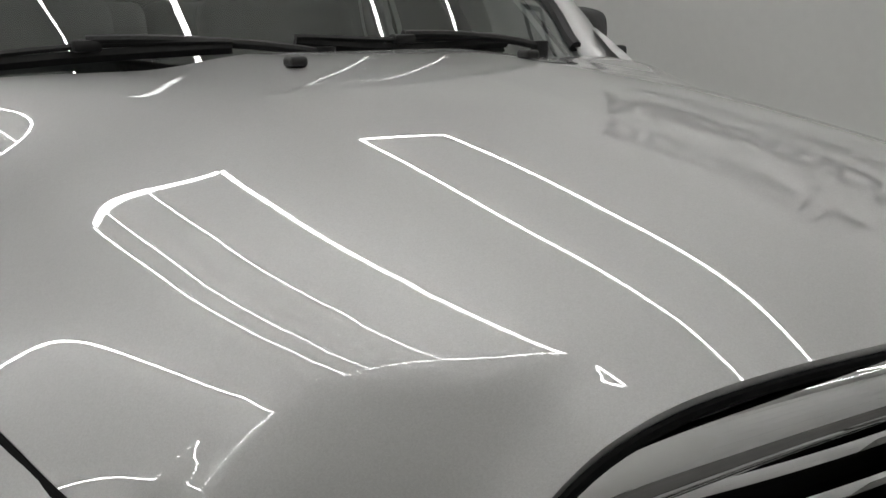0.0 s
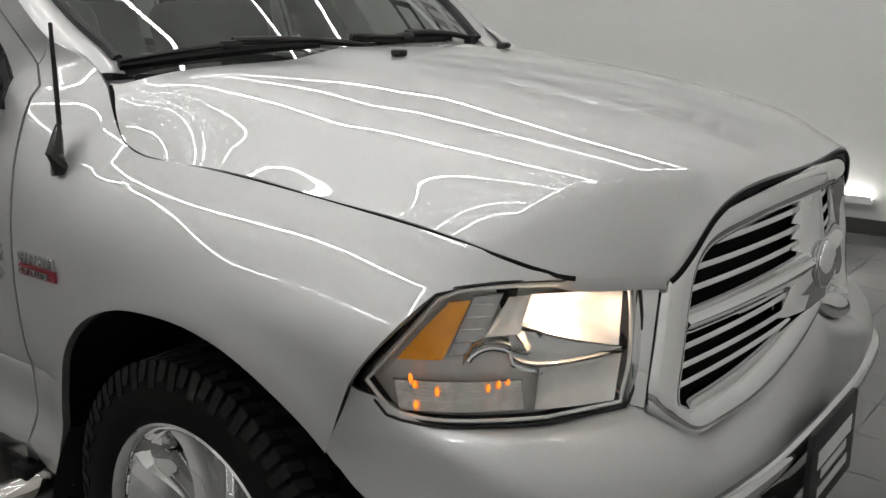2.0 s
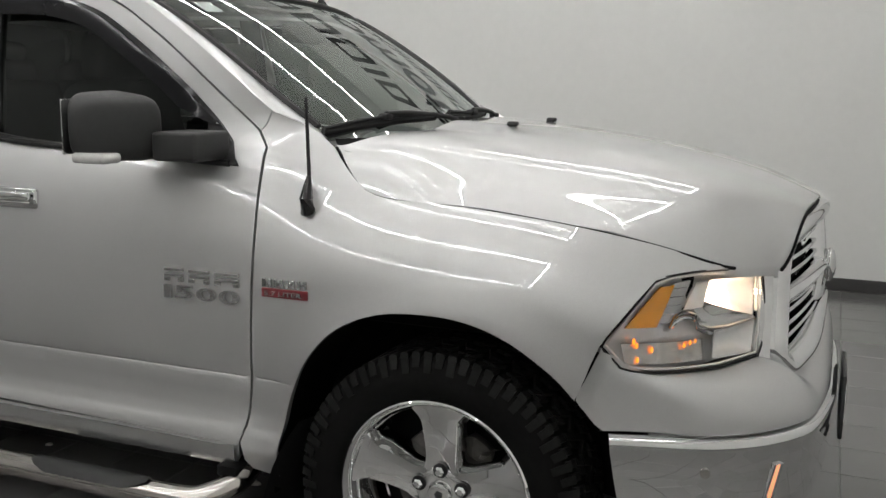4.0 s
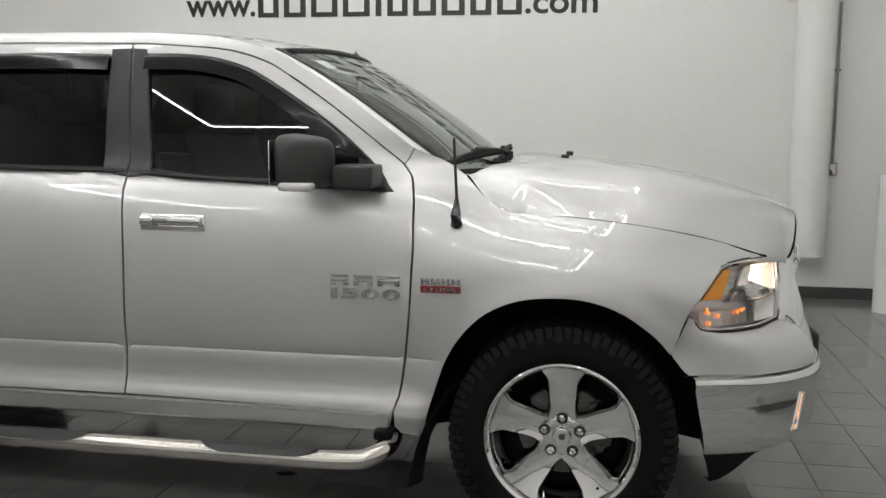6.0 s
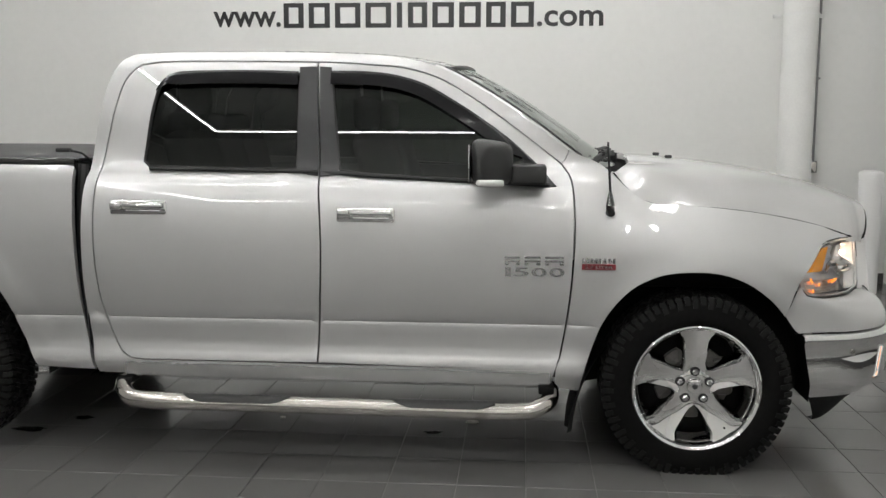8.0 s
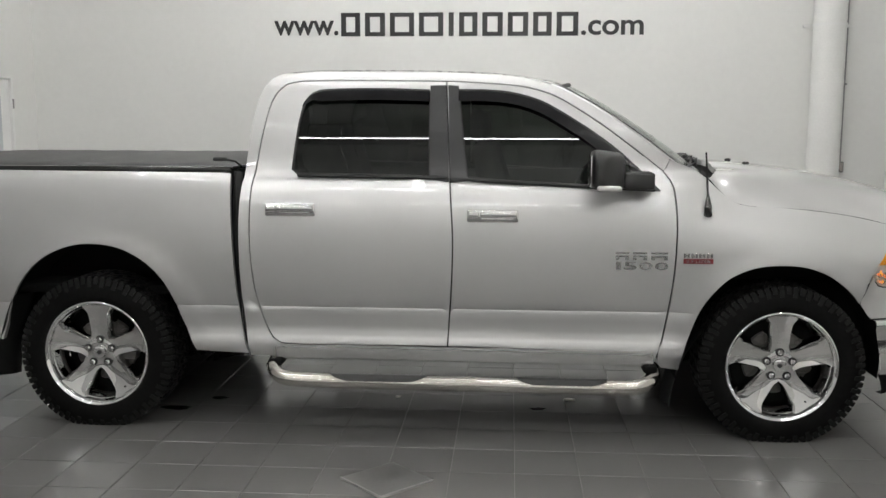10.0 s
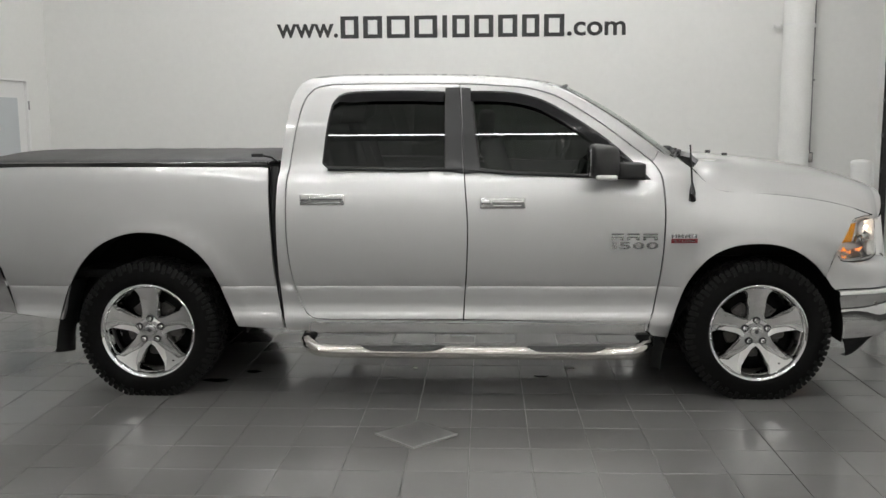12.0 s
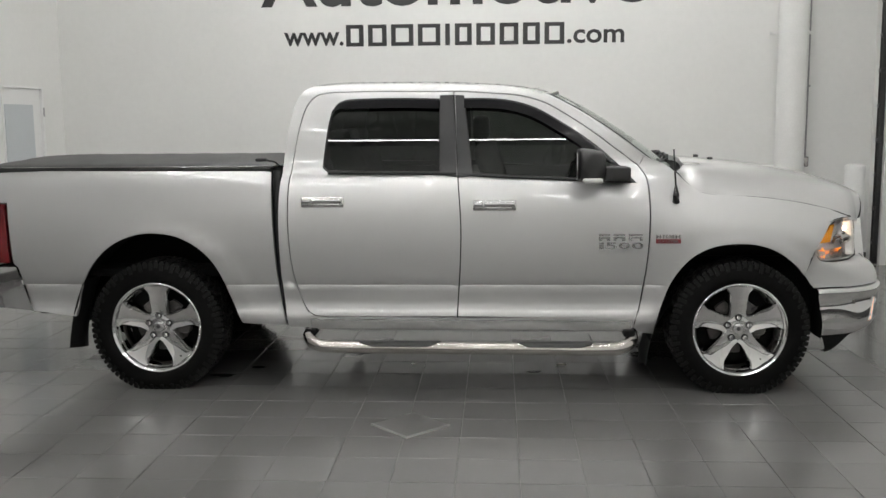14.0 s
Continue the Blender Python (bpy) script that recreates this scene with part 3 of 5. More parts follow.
ARCH_F = smooth_line([(-0.512, 0.36), (-0.500, 0.438), (-0.470, 0.545), (-0.424, 0.674), (-0.360, 0.776), (-0.274, 0.856), (-0.157, 0.905), (-0.03, 0.918),
                      (0.09, 0.908), (0.205, 0.866), (0.317, 0.785), (0.375, 0.718)], 0.025, False)
ARCH_R = smooth_line([(-3.022, 0.425), (-3.086, 0.574), (-3.160, 0.762), (-3.256, 0.882), (-3.392, 0.962), (-3.535, 0.988), (-3.668, 0.976), (-3.809, 0.918),
                      (-3.921, 0.819), (-4.002, 0.696), (-4.050, 0.56), (-4.075, 0.465)], 0.025, False)
G = 0.004     # half of a panel gap
DOOR_SEAM = [(-1.719, 1.826), (-1.695, 1.379), (-1.675, 1.10), (-1.672, 0.95), (-1.679, 0.756), (-1.690, 0.60), (-1.697, 0.473)]
REAR_EDGE = [(-2.585, 0.487), (-2.635, 0.541), (-2.681, 0.683), (-2.705, 0.831), (-2.717, 1.01), (-2.717, 1.164), (-2.712, 1.319), (-2.687, 1.492), (-2.645, 1.682), (-2.605, 1.77), (-2.55, 1.815)]
FRONT_TOP = [(-1.499, 1.816), (-1.325, 1.800), (-1.176, 1.759), (-1.057, 1.695), (-0.912, 1.601), (-0.782, 1.505), (-0.662, 1.414)]
FRONT_EDGE = [(-0.612, 1.376), (-0.578, 1.331), (-0.561, 1.269), (-0.552, 1.128), (-0.553, 1.033), (-0.562, 0.86), (-0.581, 0.679), (-0.608, 0.516), (-0.628, 0.465)]


def gap(line, dx):
    return [(x + dx, z) for x, z in line]


rear_door_out = (smooth_line(gap(DOOR_SEAM, -G), 0.04, False) + smooth_line([(-1.76, 0.473), (-2.2, 0.472), (-2.51, 0.473), *gap(REAR_EDGE, 0)], 0.03, False)
                 + smooth_line([(-2.47, 1.828), (-2.2, 1.832), (-1.80, 1.828)], 0.04, False))
front_door_out = (smooth_line(gap(DOOR_SEAM, G), 0.04, False)[::-1] + smooth_line([(-1.66, 1.826), *FRONT_TOP, *FRONT_EDGE], 0.03, False)
                  + smooth_line([(-0.70, 0.458), (-1.2, 0.466), (-1.62, 0.473)], 0.05, False))
rear_glass = smooth_line([(-1.80, 1.345), (-1.80, 1.55), (-1.80, 1.775)], 0.05, False) + smooth_line([(-1.9, 1.783), (-2.2, 1.783), (-2.38, 1.775), (-2.445, 1.74), (-2.478, 1.65), (-2.502, 1.50), (-2.516, 1.375)], 0.03, False) + smooth_line([(-2.49, 1.353), (-2.1, 1.346), (-1.86, 1.344)], 0.05, False)
front_glass = smooth_line([(-1.605, 1.340), (-1.630, 1.55), (-1.653, 1.772)], 0.05, False) + smooth_line([(-1.60, 1.782), (-1.498, 1.778), (-1.365, 1.762), (-1.229, 1.722), (-1.096, 1.650), (-0.964, 1.565), (-0.840, 1.475), (-0.74, 1.39), (-0.655, 1.300)], 0.03, False) + smooth_line([(-0.70, 1.290), (-1.1, 1.305), (-1.5, 1.328)], 0.05, False)


def grow(loop, d):
    """The outline moved outward by d."""
    n = len(loop)
    area = sum(loop[i - 1][0] * loop[i][1] - loop[i][0] * loop[i - 1][1] for i in range(n))
    sg = 1 if area > 0 else -1
    res = []
    for i in range(n):
        a, b = Vector(loop[i - 1]), Vector(loop[(i + 1) % n])
        t = (b - a).normalized()
        res.append((loop[i][0] + sg * t.y * d, loop[i][1] - sg * t.x * d))
    return res


def handle(s, x, z, parent):
    """Chrome pull handle with its cup and lock end."""
    y = half(x, z)
    h = part("door_handle", box_bm((0.262, 0.022, 0.066), (x, s * (y + 0.003), z), 0.010, 4), CHROME, parent, "chrome pull handle")
    part("grip", box_bm((0.185, 0.02, 0.026), (x + 0.03, s * (y + 0.032), z + 0.010), 0.008, 3), CHROME, h)
    part("recess", box_bm((0.16, 0.010, 0.012), (x + 0.025, s * (y + 0.0105), z - 0.014), 0.003), CHROME, h)
    part("lock_end", box_bm((0.055, 0.026, 0.034), (x - 0.098, s * (y + 0.02), z + 0.008), 0.008, 3), CHROME, h)


LEVELS = (0.478, 0.490, 0.505, 0.520, 0.540, 0.650, 0.6605, 0.6635, 0.6665, 0.669, 0.672, 0.675, 0.684)


def side_door(s, front):
    nm = "front_door" if front else "rear_door"
    outl, gl = (front_door_out, front_glass) if front else (rear_door_out, rear_glass)
    d = panel(nm, outl, side_fn(s), PAINT, truck, (0, s, 0.2), [gl], 0.05, 0.03, levels=LEVELS)
    panel("door_glass", grow(gl, 0.004), side_fn(s, -0.012, half_glass), FRONTGLASS if front else DARKGLASS, d, (0, s, 0.2), step=0.12, thick=0, label="tinted window glass" if front else "dark privacy glass")
    # rubber seal round the glass
    ring = [Vector(side_fn(s, -0.003)(*p)) for p in gl]
    part("window_seal", tube_bm(ring + [ring[0]], 0.007, 6, False), SEAL, d)
    # belt moulding
    x0, x1, za, zb = (-1.690, -0.66, 1.331, 1.286) if front else (-2.485, -1.699, 1.345, 1.335)
    line = [side_fn(s, 0.006)(x0 + (x1 - x0) * i / 12, za + (zb - za) * i / 12) for i in range(13)]
    part("belt_moulding", tube_bm(line, 0.011, 8), SEAL, d)
    # pillar cover
    if front:
        pc = [(-1.687, 1.317), (-1.70, 1.55), (-1.710, 1.81), (-1.655, 1.806), (-1.632, 1.55), (-1.603, 1.322)]
    else:
        pc = [(-1.697, 1.319), (-1.709, 1.55), (-1.722, 1.81), (-1.803, 1.808), (-1.801, 1.55), (-1.801, 1.332)]
    panel("pillar_cover", straight_line(pc, 0.05), side_fn(s, 0.004), SATIN, d, (0, s, 0.2), step=0.08, thick=0.004, label="satin dark grey pillar cover")
    # smoked wind deflector over the window's top
    if front:
        top = [(-1.655, 1.79), (-1.498, 1.788), (-1.365, 1.773), (-1.229, 1.733), (-1.096, 1.661), (-0.964, 1.577), (-0.84, 1.487), (-0.735, 1.395)]
    else:
        top = [(-2.472, 1.70), (-2.462, 1.725), (-2.44, 1.755), (-2.38, 1.786), (-2.2, 1.794), (-2.0, 1.794), (-1.805, 1.788)]
    top = smooth_line(top, 0.03, False)
    rows = []
    for i, (x, z) in enumerate(top):
        f = i / (len(top) - 1)
        a, b = Vector(top[max(0, i - 1)]), Vector(top[min(len(top) - 1, i + 1)])
        t = (b - a).normalized()
        nx, nz = (t.y, -t.x)
        w = 0.062 * (min(1, (1 - f) * 7 + 0.10) if front else min(1, f * 5 + 0.10))
        rows.append([Vector((x + nx * w * q, s * (half(x + nx * w * q, z + nz * w * q) + 0.004 + 0.016 * min(1, q * 6) + 0.003 * q), z + nz * w * q)) for q in (0, 0.16, 0.3, 0.5, 0.75, 0.94, 1.0)])
        rows[-1].append(rows[-1][-1] + Vector((0, -s * 0.006, 0.004)))
    part("wind_deflector", grid_mesh(rows), VISOR, d, "smoked acrylic wind deflector")
    handle(s, *((-1.470, 1.150) if front else (-2.508, 1.172)), d)
    return d


for s in (-1, 1):
    fd = side_door(s, True)
    side_door(s, False)
    # fender
    fo = (ARCH_F + smooth_line([(0.400, 0.780), (0.431, 0.864), (0.488, 0.948), (0.549, 1.030)], 0.03, False)
          + smooth_line([(0.60, 1.042), (0.67, 1.047), (0.725, 1.048)], 0.03, False)
          + smooth_line([(0.712, 1.053), (0.544, 1.106), (0.313, 1.156), (0.079, 1.186), (-0.10, 1.199), (-0.182, 1.203), (-0.254, 1.224), (-0.326, 1.281), (-0.378, 1.335)], 0.03, False)
          + smooth_line([(-0.43, 1.373), (-0.48, 1.398), (-0.53, 1.417), (-0.573, 1.431), (-0.588, 1.398)], 0.02, False)
          + smooth_line(gap(FRONT_EDGE, 2 * G), 0.03, False) + [(-0.622, 0.40), (-0.60, 0.372)])
    fen = panel("fender", fo, side_fn(s), PAINT, truck, (0, s, 0.3), step=0.03, thick=0.02, levels=LEVELS)
    # bed side
    bo = (smooth_line([(-2.747, 0.412), (-2.776, 0.54), (-2.799, 0.751), (-2.814, 1.024), (-2.822, 1.20), (-2.824, 1.30), (-2.826, 1.352)], 0.04, False)
          + straight_line([(-2.86, 1.357), (-4.72, 1.367)], 0.05)[:38] + smooth_line([(-4.735, 1.33), (-4.74, 1.18)], 0.05, False)
          + smooth_line([(-4.47, 1.175), (-4.452, 0.90), (-4.447, 0.80)], 0.05, False) + smooth_line([(-4.42, 0.775), (-4.36, 0.50)], 0.05, False) + ARCH_R[::-1] + [(-2.9, 0.418)])
    bs = panel("bed_side", bo, side_fn(s, 0, half_bed), PAINT, truck, (0, s, 0.2), step=0.05, thick=0.03, levels=LEVELS)
    # cab frame round the doors
    outer = (smooth_line([(-2.735, 0.40), (-2.750, 0.50), (-2.768, 0.70), (-2.777, 1.0), (-2.774, 1.2), (-2.762, 1.40), (-2.735, 1.60), (-2.695, 1.76), (-2.64, 1.845), (-2.58, 1.872)], 0.03, False)
             + smooth_line([(-2.4, 1.882), (-1.9, 1.880), (-1.5, 1.866), (-1.30, 1.842), (-1.15, 1.80), (-1.02, 1.736), (-0.86, 1.640), (-0.70, 1.53), (-0.575, 1.437)], 0.03, False)
             + [(-0.592, 1.398)])
    lower = smooth_line([(-0.640, 0.40), (-0.66, 0.38), (-1.5, 0.388), (-2.70, 0.398)], 0.06, False)
    # hole: both doors as one opening, a little larger than the doors
    hole = grow(smooth_line([(-1.66, 1.826), *FRONT_TOP], 0.03, False) + smooth_line([*FRONT_EDGE[:-1], (-0.63, 0.478)], 0.03, False)
                + smooth_line([(-0.70, 0.462), (-1.2, 0.468), (-2.2, 0.472), (-2.51, 0.473), *REAR_EDGE], 0.03, False)
                + smooth_line([(-2.47, 1.828), (-2.2, 1.832), (-1.80, 1.828)], 0.04, False), 0.006)
    fe = [(x - 0.002, z) for x, z in smooth_line(gap(FRONT_EDGE, 0.006), 0.03, False)]
    full = outer + fe + lower
    cs = panel("cab_side", full, side_fn(s), PAINT, truck, (0, s, 0.3), [hole], 0.04, 0.02)
    panel("door_jamb", straight_line([(-0.60, 0.42), (-0.58, 1.28), (-0.68, 1.285), (-1.66, 1.32), (-1.66, 1.81), (-1.77, 1.81), (-1.77, 1.335), (-2.68, 1.34), (-2.70, 0.9), (-2.60, 0.42)], 0.06), side_fn(s, -0.035), SEAL, truck, (0, s, 0.2), step=0.1, thick=0)
    # rocker strip under the doors
    rk = []
    for i in range(30):
        x = -2.60 + i * (1.955 / 29)
        rk.append([Vector((x, s * y, z - 0.006 * (i / 29))) for y, z in ((0.968, 0.470), (0.982, 0.465), (0.987, 0.459), (0.987, 0.440), (0.9855, 0.412), (0.984, 0.394), (0.975, 0.386), (0.88, 0.384))])
    part("rocker_panel", grid_mesh(rk), ROCKER, truck, "bright polished rocker trim")

    # mirror
    mr = thing("door_mirror", (0, 0, 0))
    mr.parent = truck
    rows = []
    for i in range(21):
        u = 0.5 - 0.5 * math.cos(math.pi * i / 20)
        yy = 1.010 + 0.232 * u
        k = max(0.03, (1 - abs(2 * u - 1) ** 5)) ** 0.42
        xf = -0.812 - 0.120 * u ** 2
        xr = -1.002 + 0.012 * u
        ring = []
        for j in range(28):
            a = 2 * math.pi * j / 28
            cx = math.copysign(abs(math.cos(a)) ** 0.45, math.cos(a))
            cz = math.copysign(abs(math.sin(a)) ** 0.45, math.sin(a))
            hx = 0.5 * (xf - xr) * k
            hz = (0.099 - 0.010 * u) * k
            ring.append(Vector((0.5 * (xf + xr) + hx * cx, s * yy, 1.388 + hz * cz - 0.012 * cx * (cz > 0))))
        rows.append(ring)
    bm = grid_mesh(rows, close_v=True)
    bm.verts.ensure_lookup_table()
    bm.faces.new([bm.verts[k] for k in range(28)])
    bm.faces.new([bm.verts[20 * 28 + k] for k in range(28)])
    part("housing", bm, PLASTIC, mr, "black textured mirror housing")
    part("mirror_glass", box_bm((0.004, 0.19, 0.15), (-1.000, s * 1.14, 1.39), 0.001), CHROME, mr)
    part("arm", box_bm((0.150, 0.17, 0.082), (-0.752, s * 1.00, 1.336), 0.012, 3), PLASTIC, mr)
    part("signal_lens", box_bm((0.118, 0.075, 0.030), (-0.912, s * 1.205, 1.308), 0.013, 3), mat("clear_signal", (0.62, 0.62, 0.60), 0.15, vary=0.1, scale=40, coat=1.0), mr, "clear ribbed turn signal lens")
    panel("sail", straight_line([(-0.76, 1.305), (-0.785, 1.43), (-0.74, 1.40), (-0.63, 1.282), (-0.70, 1.286)], 0.03), side_fn(s, 0.010), PLASTIC, mr, (0, s, 0.2), step=0.03, thick=0.02)

# ---- hood ----
HC = spline((-0.45, 1.398), (-0.2, 1.393), (0.1, 1.374), (0.4, 1.333), (0.65, 1.277), (0.82, 1.219), (0.905, 1.180), (0.95, 1.158))
HS = curve((-0.45, 1.375), (-0.378, 1.342), (-0.326, 1.283), (-0.254, 1.224), (-0.182, 1.205), (0.079, 1.188), (0.313, 1.158), (0.544, 1.108), (0.729, 1.046), (0.826, 1.032), (0.87, 1.015), (0.95, 0.98))
HW_FRONT = curve((0.70, 0.700), (0.729, 0.672), (0.78, 0.598), (0.826, 0.526), (0.85, 0.512), (0.87, 0.502), (0.95, 0.48))


def HW(x):
    k = sstep(0.66, 0.72, x)
    return half(min(x, 0.74), HS(x)) * (1 - k) + HW_FRONT(x) * k


HP = spline((0.0, 1.0), (0.25, 0.970), (0.45, 0.878), (0.62, 0.715), (0.76, 0.505), (0.86, 0.265), (0.92, 0.130), (0.96, 0.062), (1.0, 0.0))
HPR = spline((0.0, 1.0), (0.30, 0.963), (0.52, 0.870), (0.70, 0.700), (0.81, 0.490), (0.89, 0.265), (0.945, 0.115), (1.0, 0.0))
HPF = spline((0.0, 1.0), (0.35, 0.972), (0.58, 0.912), (0.74, 0.815), (0.85, 0.655), (0.93, 0.385), (1.0, 0.0))
H_REAR = curve((0.0, -0.245), (0.35, -0.268), (0.55, -0.300), (0.75, -0.342), (1.0, -0.380))
H_FRONT = curve((0.0, 0.908), (0.12, 0.904), (0.28, 0.894), (0.456, 0.882), (0.60, 0.873), (0.80, 0.857), (1.0, 0.826))


HWN = spline((-0.40, 0.872), (-0.18, 0.874), (0.08, 0.862), (0.31, 0.829), (0.54, 0.775), (0.70, 0.698), (0.80, 0.578), (0.95, 0.49))
HSN = spline((-0.45, 1.222), (-0.18, 1.206), (0.08, 1.188), (0.31, 1.158), (0.54, 1.108), (0.72, 1.048), (0.83, 1.022), (0.95, 0.98))


def hood_z(x, y):
    a = min(1.02, abs(y) / HWN(x))
    k = sstep(-0.10, 1.05, x)
    f = sstep(0.28, 0.94, x)
    dome = HSN(x) + (HC(x) - HSN(x)) * ((HP(a) * (1 - k) + HPR(a) * k) * (1 - f) + HPF(a) * f)
    # towards the glass: a raised centre between flat shoulders
    w = sstep(0.16, -0.26, x)
    top = HC(x) + 0.003 - 0.022 * sstep(0.20, 0.42, abs(y)) - 0.012 * a * a
    flat = top - (top - HSN(x)) * a ** (6 + 5 * sstep(0.15, -0.30, x))
    return dome * (1 - w) + flat * w


def hood_pt(u, v):
    """u: 0 rear to 1 front, v: -1 to 1 across."""
    x = H_REAR(abs(v)) + (H_FRONT(abs(v)) - H_REAR(abs(v))) * u
    v = math.copysign(1 - (1 - abs(v)) ** 1.7, v)
    w = HW(x) - 0.0050
    lift = (HS(x) - hood_z(x, w)) * max(sstep(-0.12, -0.22, x), sstep(0.35, 0.52, x))
    return Vector((x, v * w, hood_z(x, v * w) + lift * abs(v) ** 9))


NU, NV = 110, 160
rows = [[hood_pt(i / NU, -1 + 2 * j / NV) for j in range(NV + 1)] for i in range(NU + 1)]
first = [p + Vector((-0.004, 0, -0.03)) for p in rows[0]]
last = [p + Vector((-0.001, 0, -0.010)) for p in rows[-1]]
last2 = [p + Vector((-0.03, 0, -0.016)) for p in rows[-1]]
rows = [first] + rows + [last, last2]
for i, r in enumerate(rows):
    rows[i] = [r[0] + Vector((0, 0.004, -0.025))] + r + [r[-1] + Vector((0, -0.004, -0.025))]
# Dark tubes standing in for the shade in the gap round the hood.
for s in (-1, 1):
    part("hood_seal", tube_bm([(x, s * (HW(x) - 0.0025), HS(x) - 0.0050 + 0.0045 * sstep(0.56, 0.66, x)) for x in (-0.375 + 1.10 * i / 90 for i in range(91))], 0.0047, 8), DARK, truck)
part("hood_seal", tube_bm([hood_pt(1.0, -1 + i / 30) + Vector((0.001, 0, -0.012)) for i in range(1, 60)], 0.0055, 8), DARK, truck)
hood = part("hood", grid_mesh(rows), PAINT, truck, angle=0.9)
for s in (-1, 1):
    nz = part("washer_nozzle", box_bm((0.035, 0.030, 0.016), (-0.045, s * 0.23, hood_z(-0.045, 0.23) + 0.008), 0.006, 3), PLASTIC, hood)

# dark engine bay seen through the gaps
part("engine_bay", box_bm((1.05, 1.46, 0.30), (0.10, 0, 0.95), 0.03), DARK, truck)

# ---- roof, windshield, cowl ----


roof_x = [-2.70, -2.66, -2.62, -2.58, -2.5, -2.4, -2.2, -2.0, -1.8, -1.6, -1.45, -1.33, -1.22, -1.14]
RZ = curve((-2.72, 1.70), (-2.695, 1.76), (-2.64, 1.845), (-2.58, 1.872), (-2.4, 1.882), (-1.9, 1.880), (-1.5, 1.866), (-1.30, 1.842), (-1.15, 1.80), (-1.02, 1.736), (-0.86, 1.640), (-0.70, 1.53), (-0.575, 1.437), (-0.44, 1.335))
rows = []
for x in roof_x:
    z = RZ(x)
    y = half(x, z)
    bow = 0.030 * sstep(-1.5, -1.1, x)
    rows.append([Vector((x + bow * 3 * (1 - v * v), v * y, z + (0.034 - 0.0 * bow) * (1 - abs(v) ** 2.6))) for v in (-1 + 2 * j / 40 for j in range(41))])
part("roof", grid_mesh(rows), PAINT, truck)


def shield_pt(u, v, off=0.0):
    """u: 0 at the roof to 1 at the cowl, v across between the pillars' inner lines."""
    x = -1.14 + u * 0.645
    z = RZ(x)
    y = half(x, z) - 0.040 - 0.075 * u
    b = 0.09 + 0.065 * u
    w = 1 - abs(v) ** 2.4
    return Vector((x + b * w, v * y, z + 0.032 * w * (1 - u) + 0.004 * u + off))


part("windshield", grid_mesh([[shield_pt(1.07 * i / 20, -1 + j / 20) for j in range(41)] for i in range(21)]), WINDGLASS, truck, "clear windshield glass reflecting the ceiling lights")
for s in (-1, 1):
    strip = []
    for i in range(23):
        u = -0.06 + 1.12 * i / 22
        x = -1.14 + u * 0.645
        a, b = Vector((x, s * half(x, RZ(x)), RZ(x))), shield_pt(u, s, 0.001)
        strip.append([a.lerp(b, q) + Vector((0.25, s * 0.6, 0.75)) * 0.012 * math.sin(math.pi * q) for q in (0, 0.2, 0.4, 0.6, 0.8, 1.0)])
    part("windshield_pillar", grid_mesh(strip), PAINT, truck)
    part("pillar_trim", tube_bm([shield_pt(i / 20, s, 0.003) for i in range(21)], 0.016, 8), SEAL, truck)
part("header_trim", tube_bm([shield_pt(0, -1 + j / 20, 0.002) for j in range(41)], 0.012, 8), SEAL, truck)
FINZ = RZ(-1.15) + 0.034 * (1 - 0.6 ** 2.6) - 0.004
part("roof_antenna_fin", grid_mesh([[(-1.185 + 0.085 * q + 0.035 * h * (1 - q), 0.455 + w * math.sin(math.pi * (0.04 + 0.92 * q)), FINZ + 0.012 - 0.03 * q + 0.055 * h * (1 - q) ** 0.6) for q in (i / 10 for i in range(11))] for w, h in ((-0.020, -0.3), (-0.017, 0.2), (-0.010, 0.75), (0.0, 1.0), (0.010, 0.75), (0.017, 0.2), (0.020, -0.3))]), GLOSSBLACK, truck)

# cowl between hood and glass
rows = []
for i in range(5):
    f = i / 4
    rows.append([])
    for j in range(41):
        v = -1 + j / 20
        a = shield_pt(1.06, v * 0.97)
        h = hood_pt(0.0, v * 0.99)
        p = a.lerp(h + Vector((0.03, 0, -0.016)), f)
        p.z -= 0.018 * math.sin(math.pi * f)
        rows[-1].append(p)
cowl = part("cowl", grid_mesh(rows), DARK, truck, "black cowl panel")
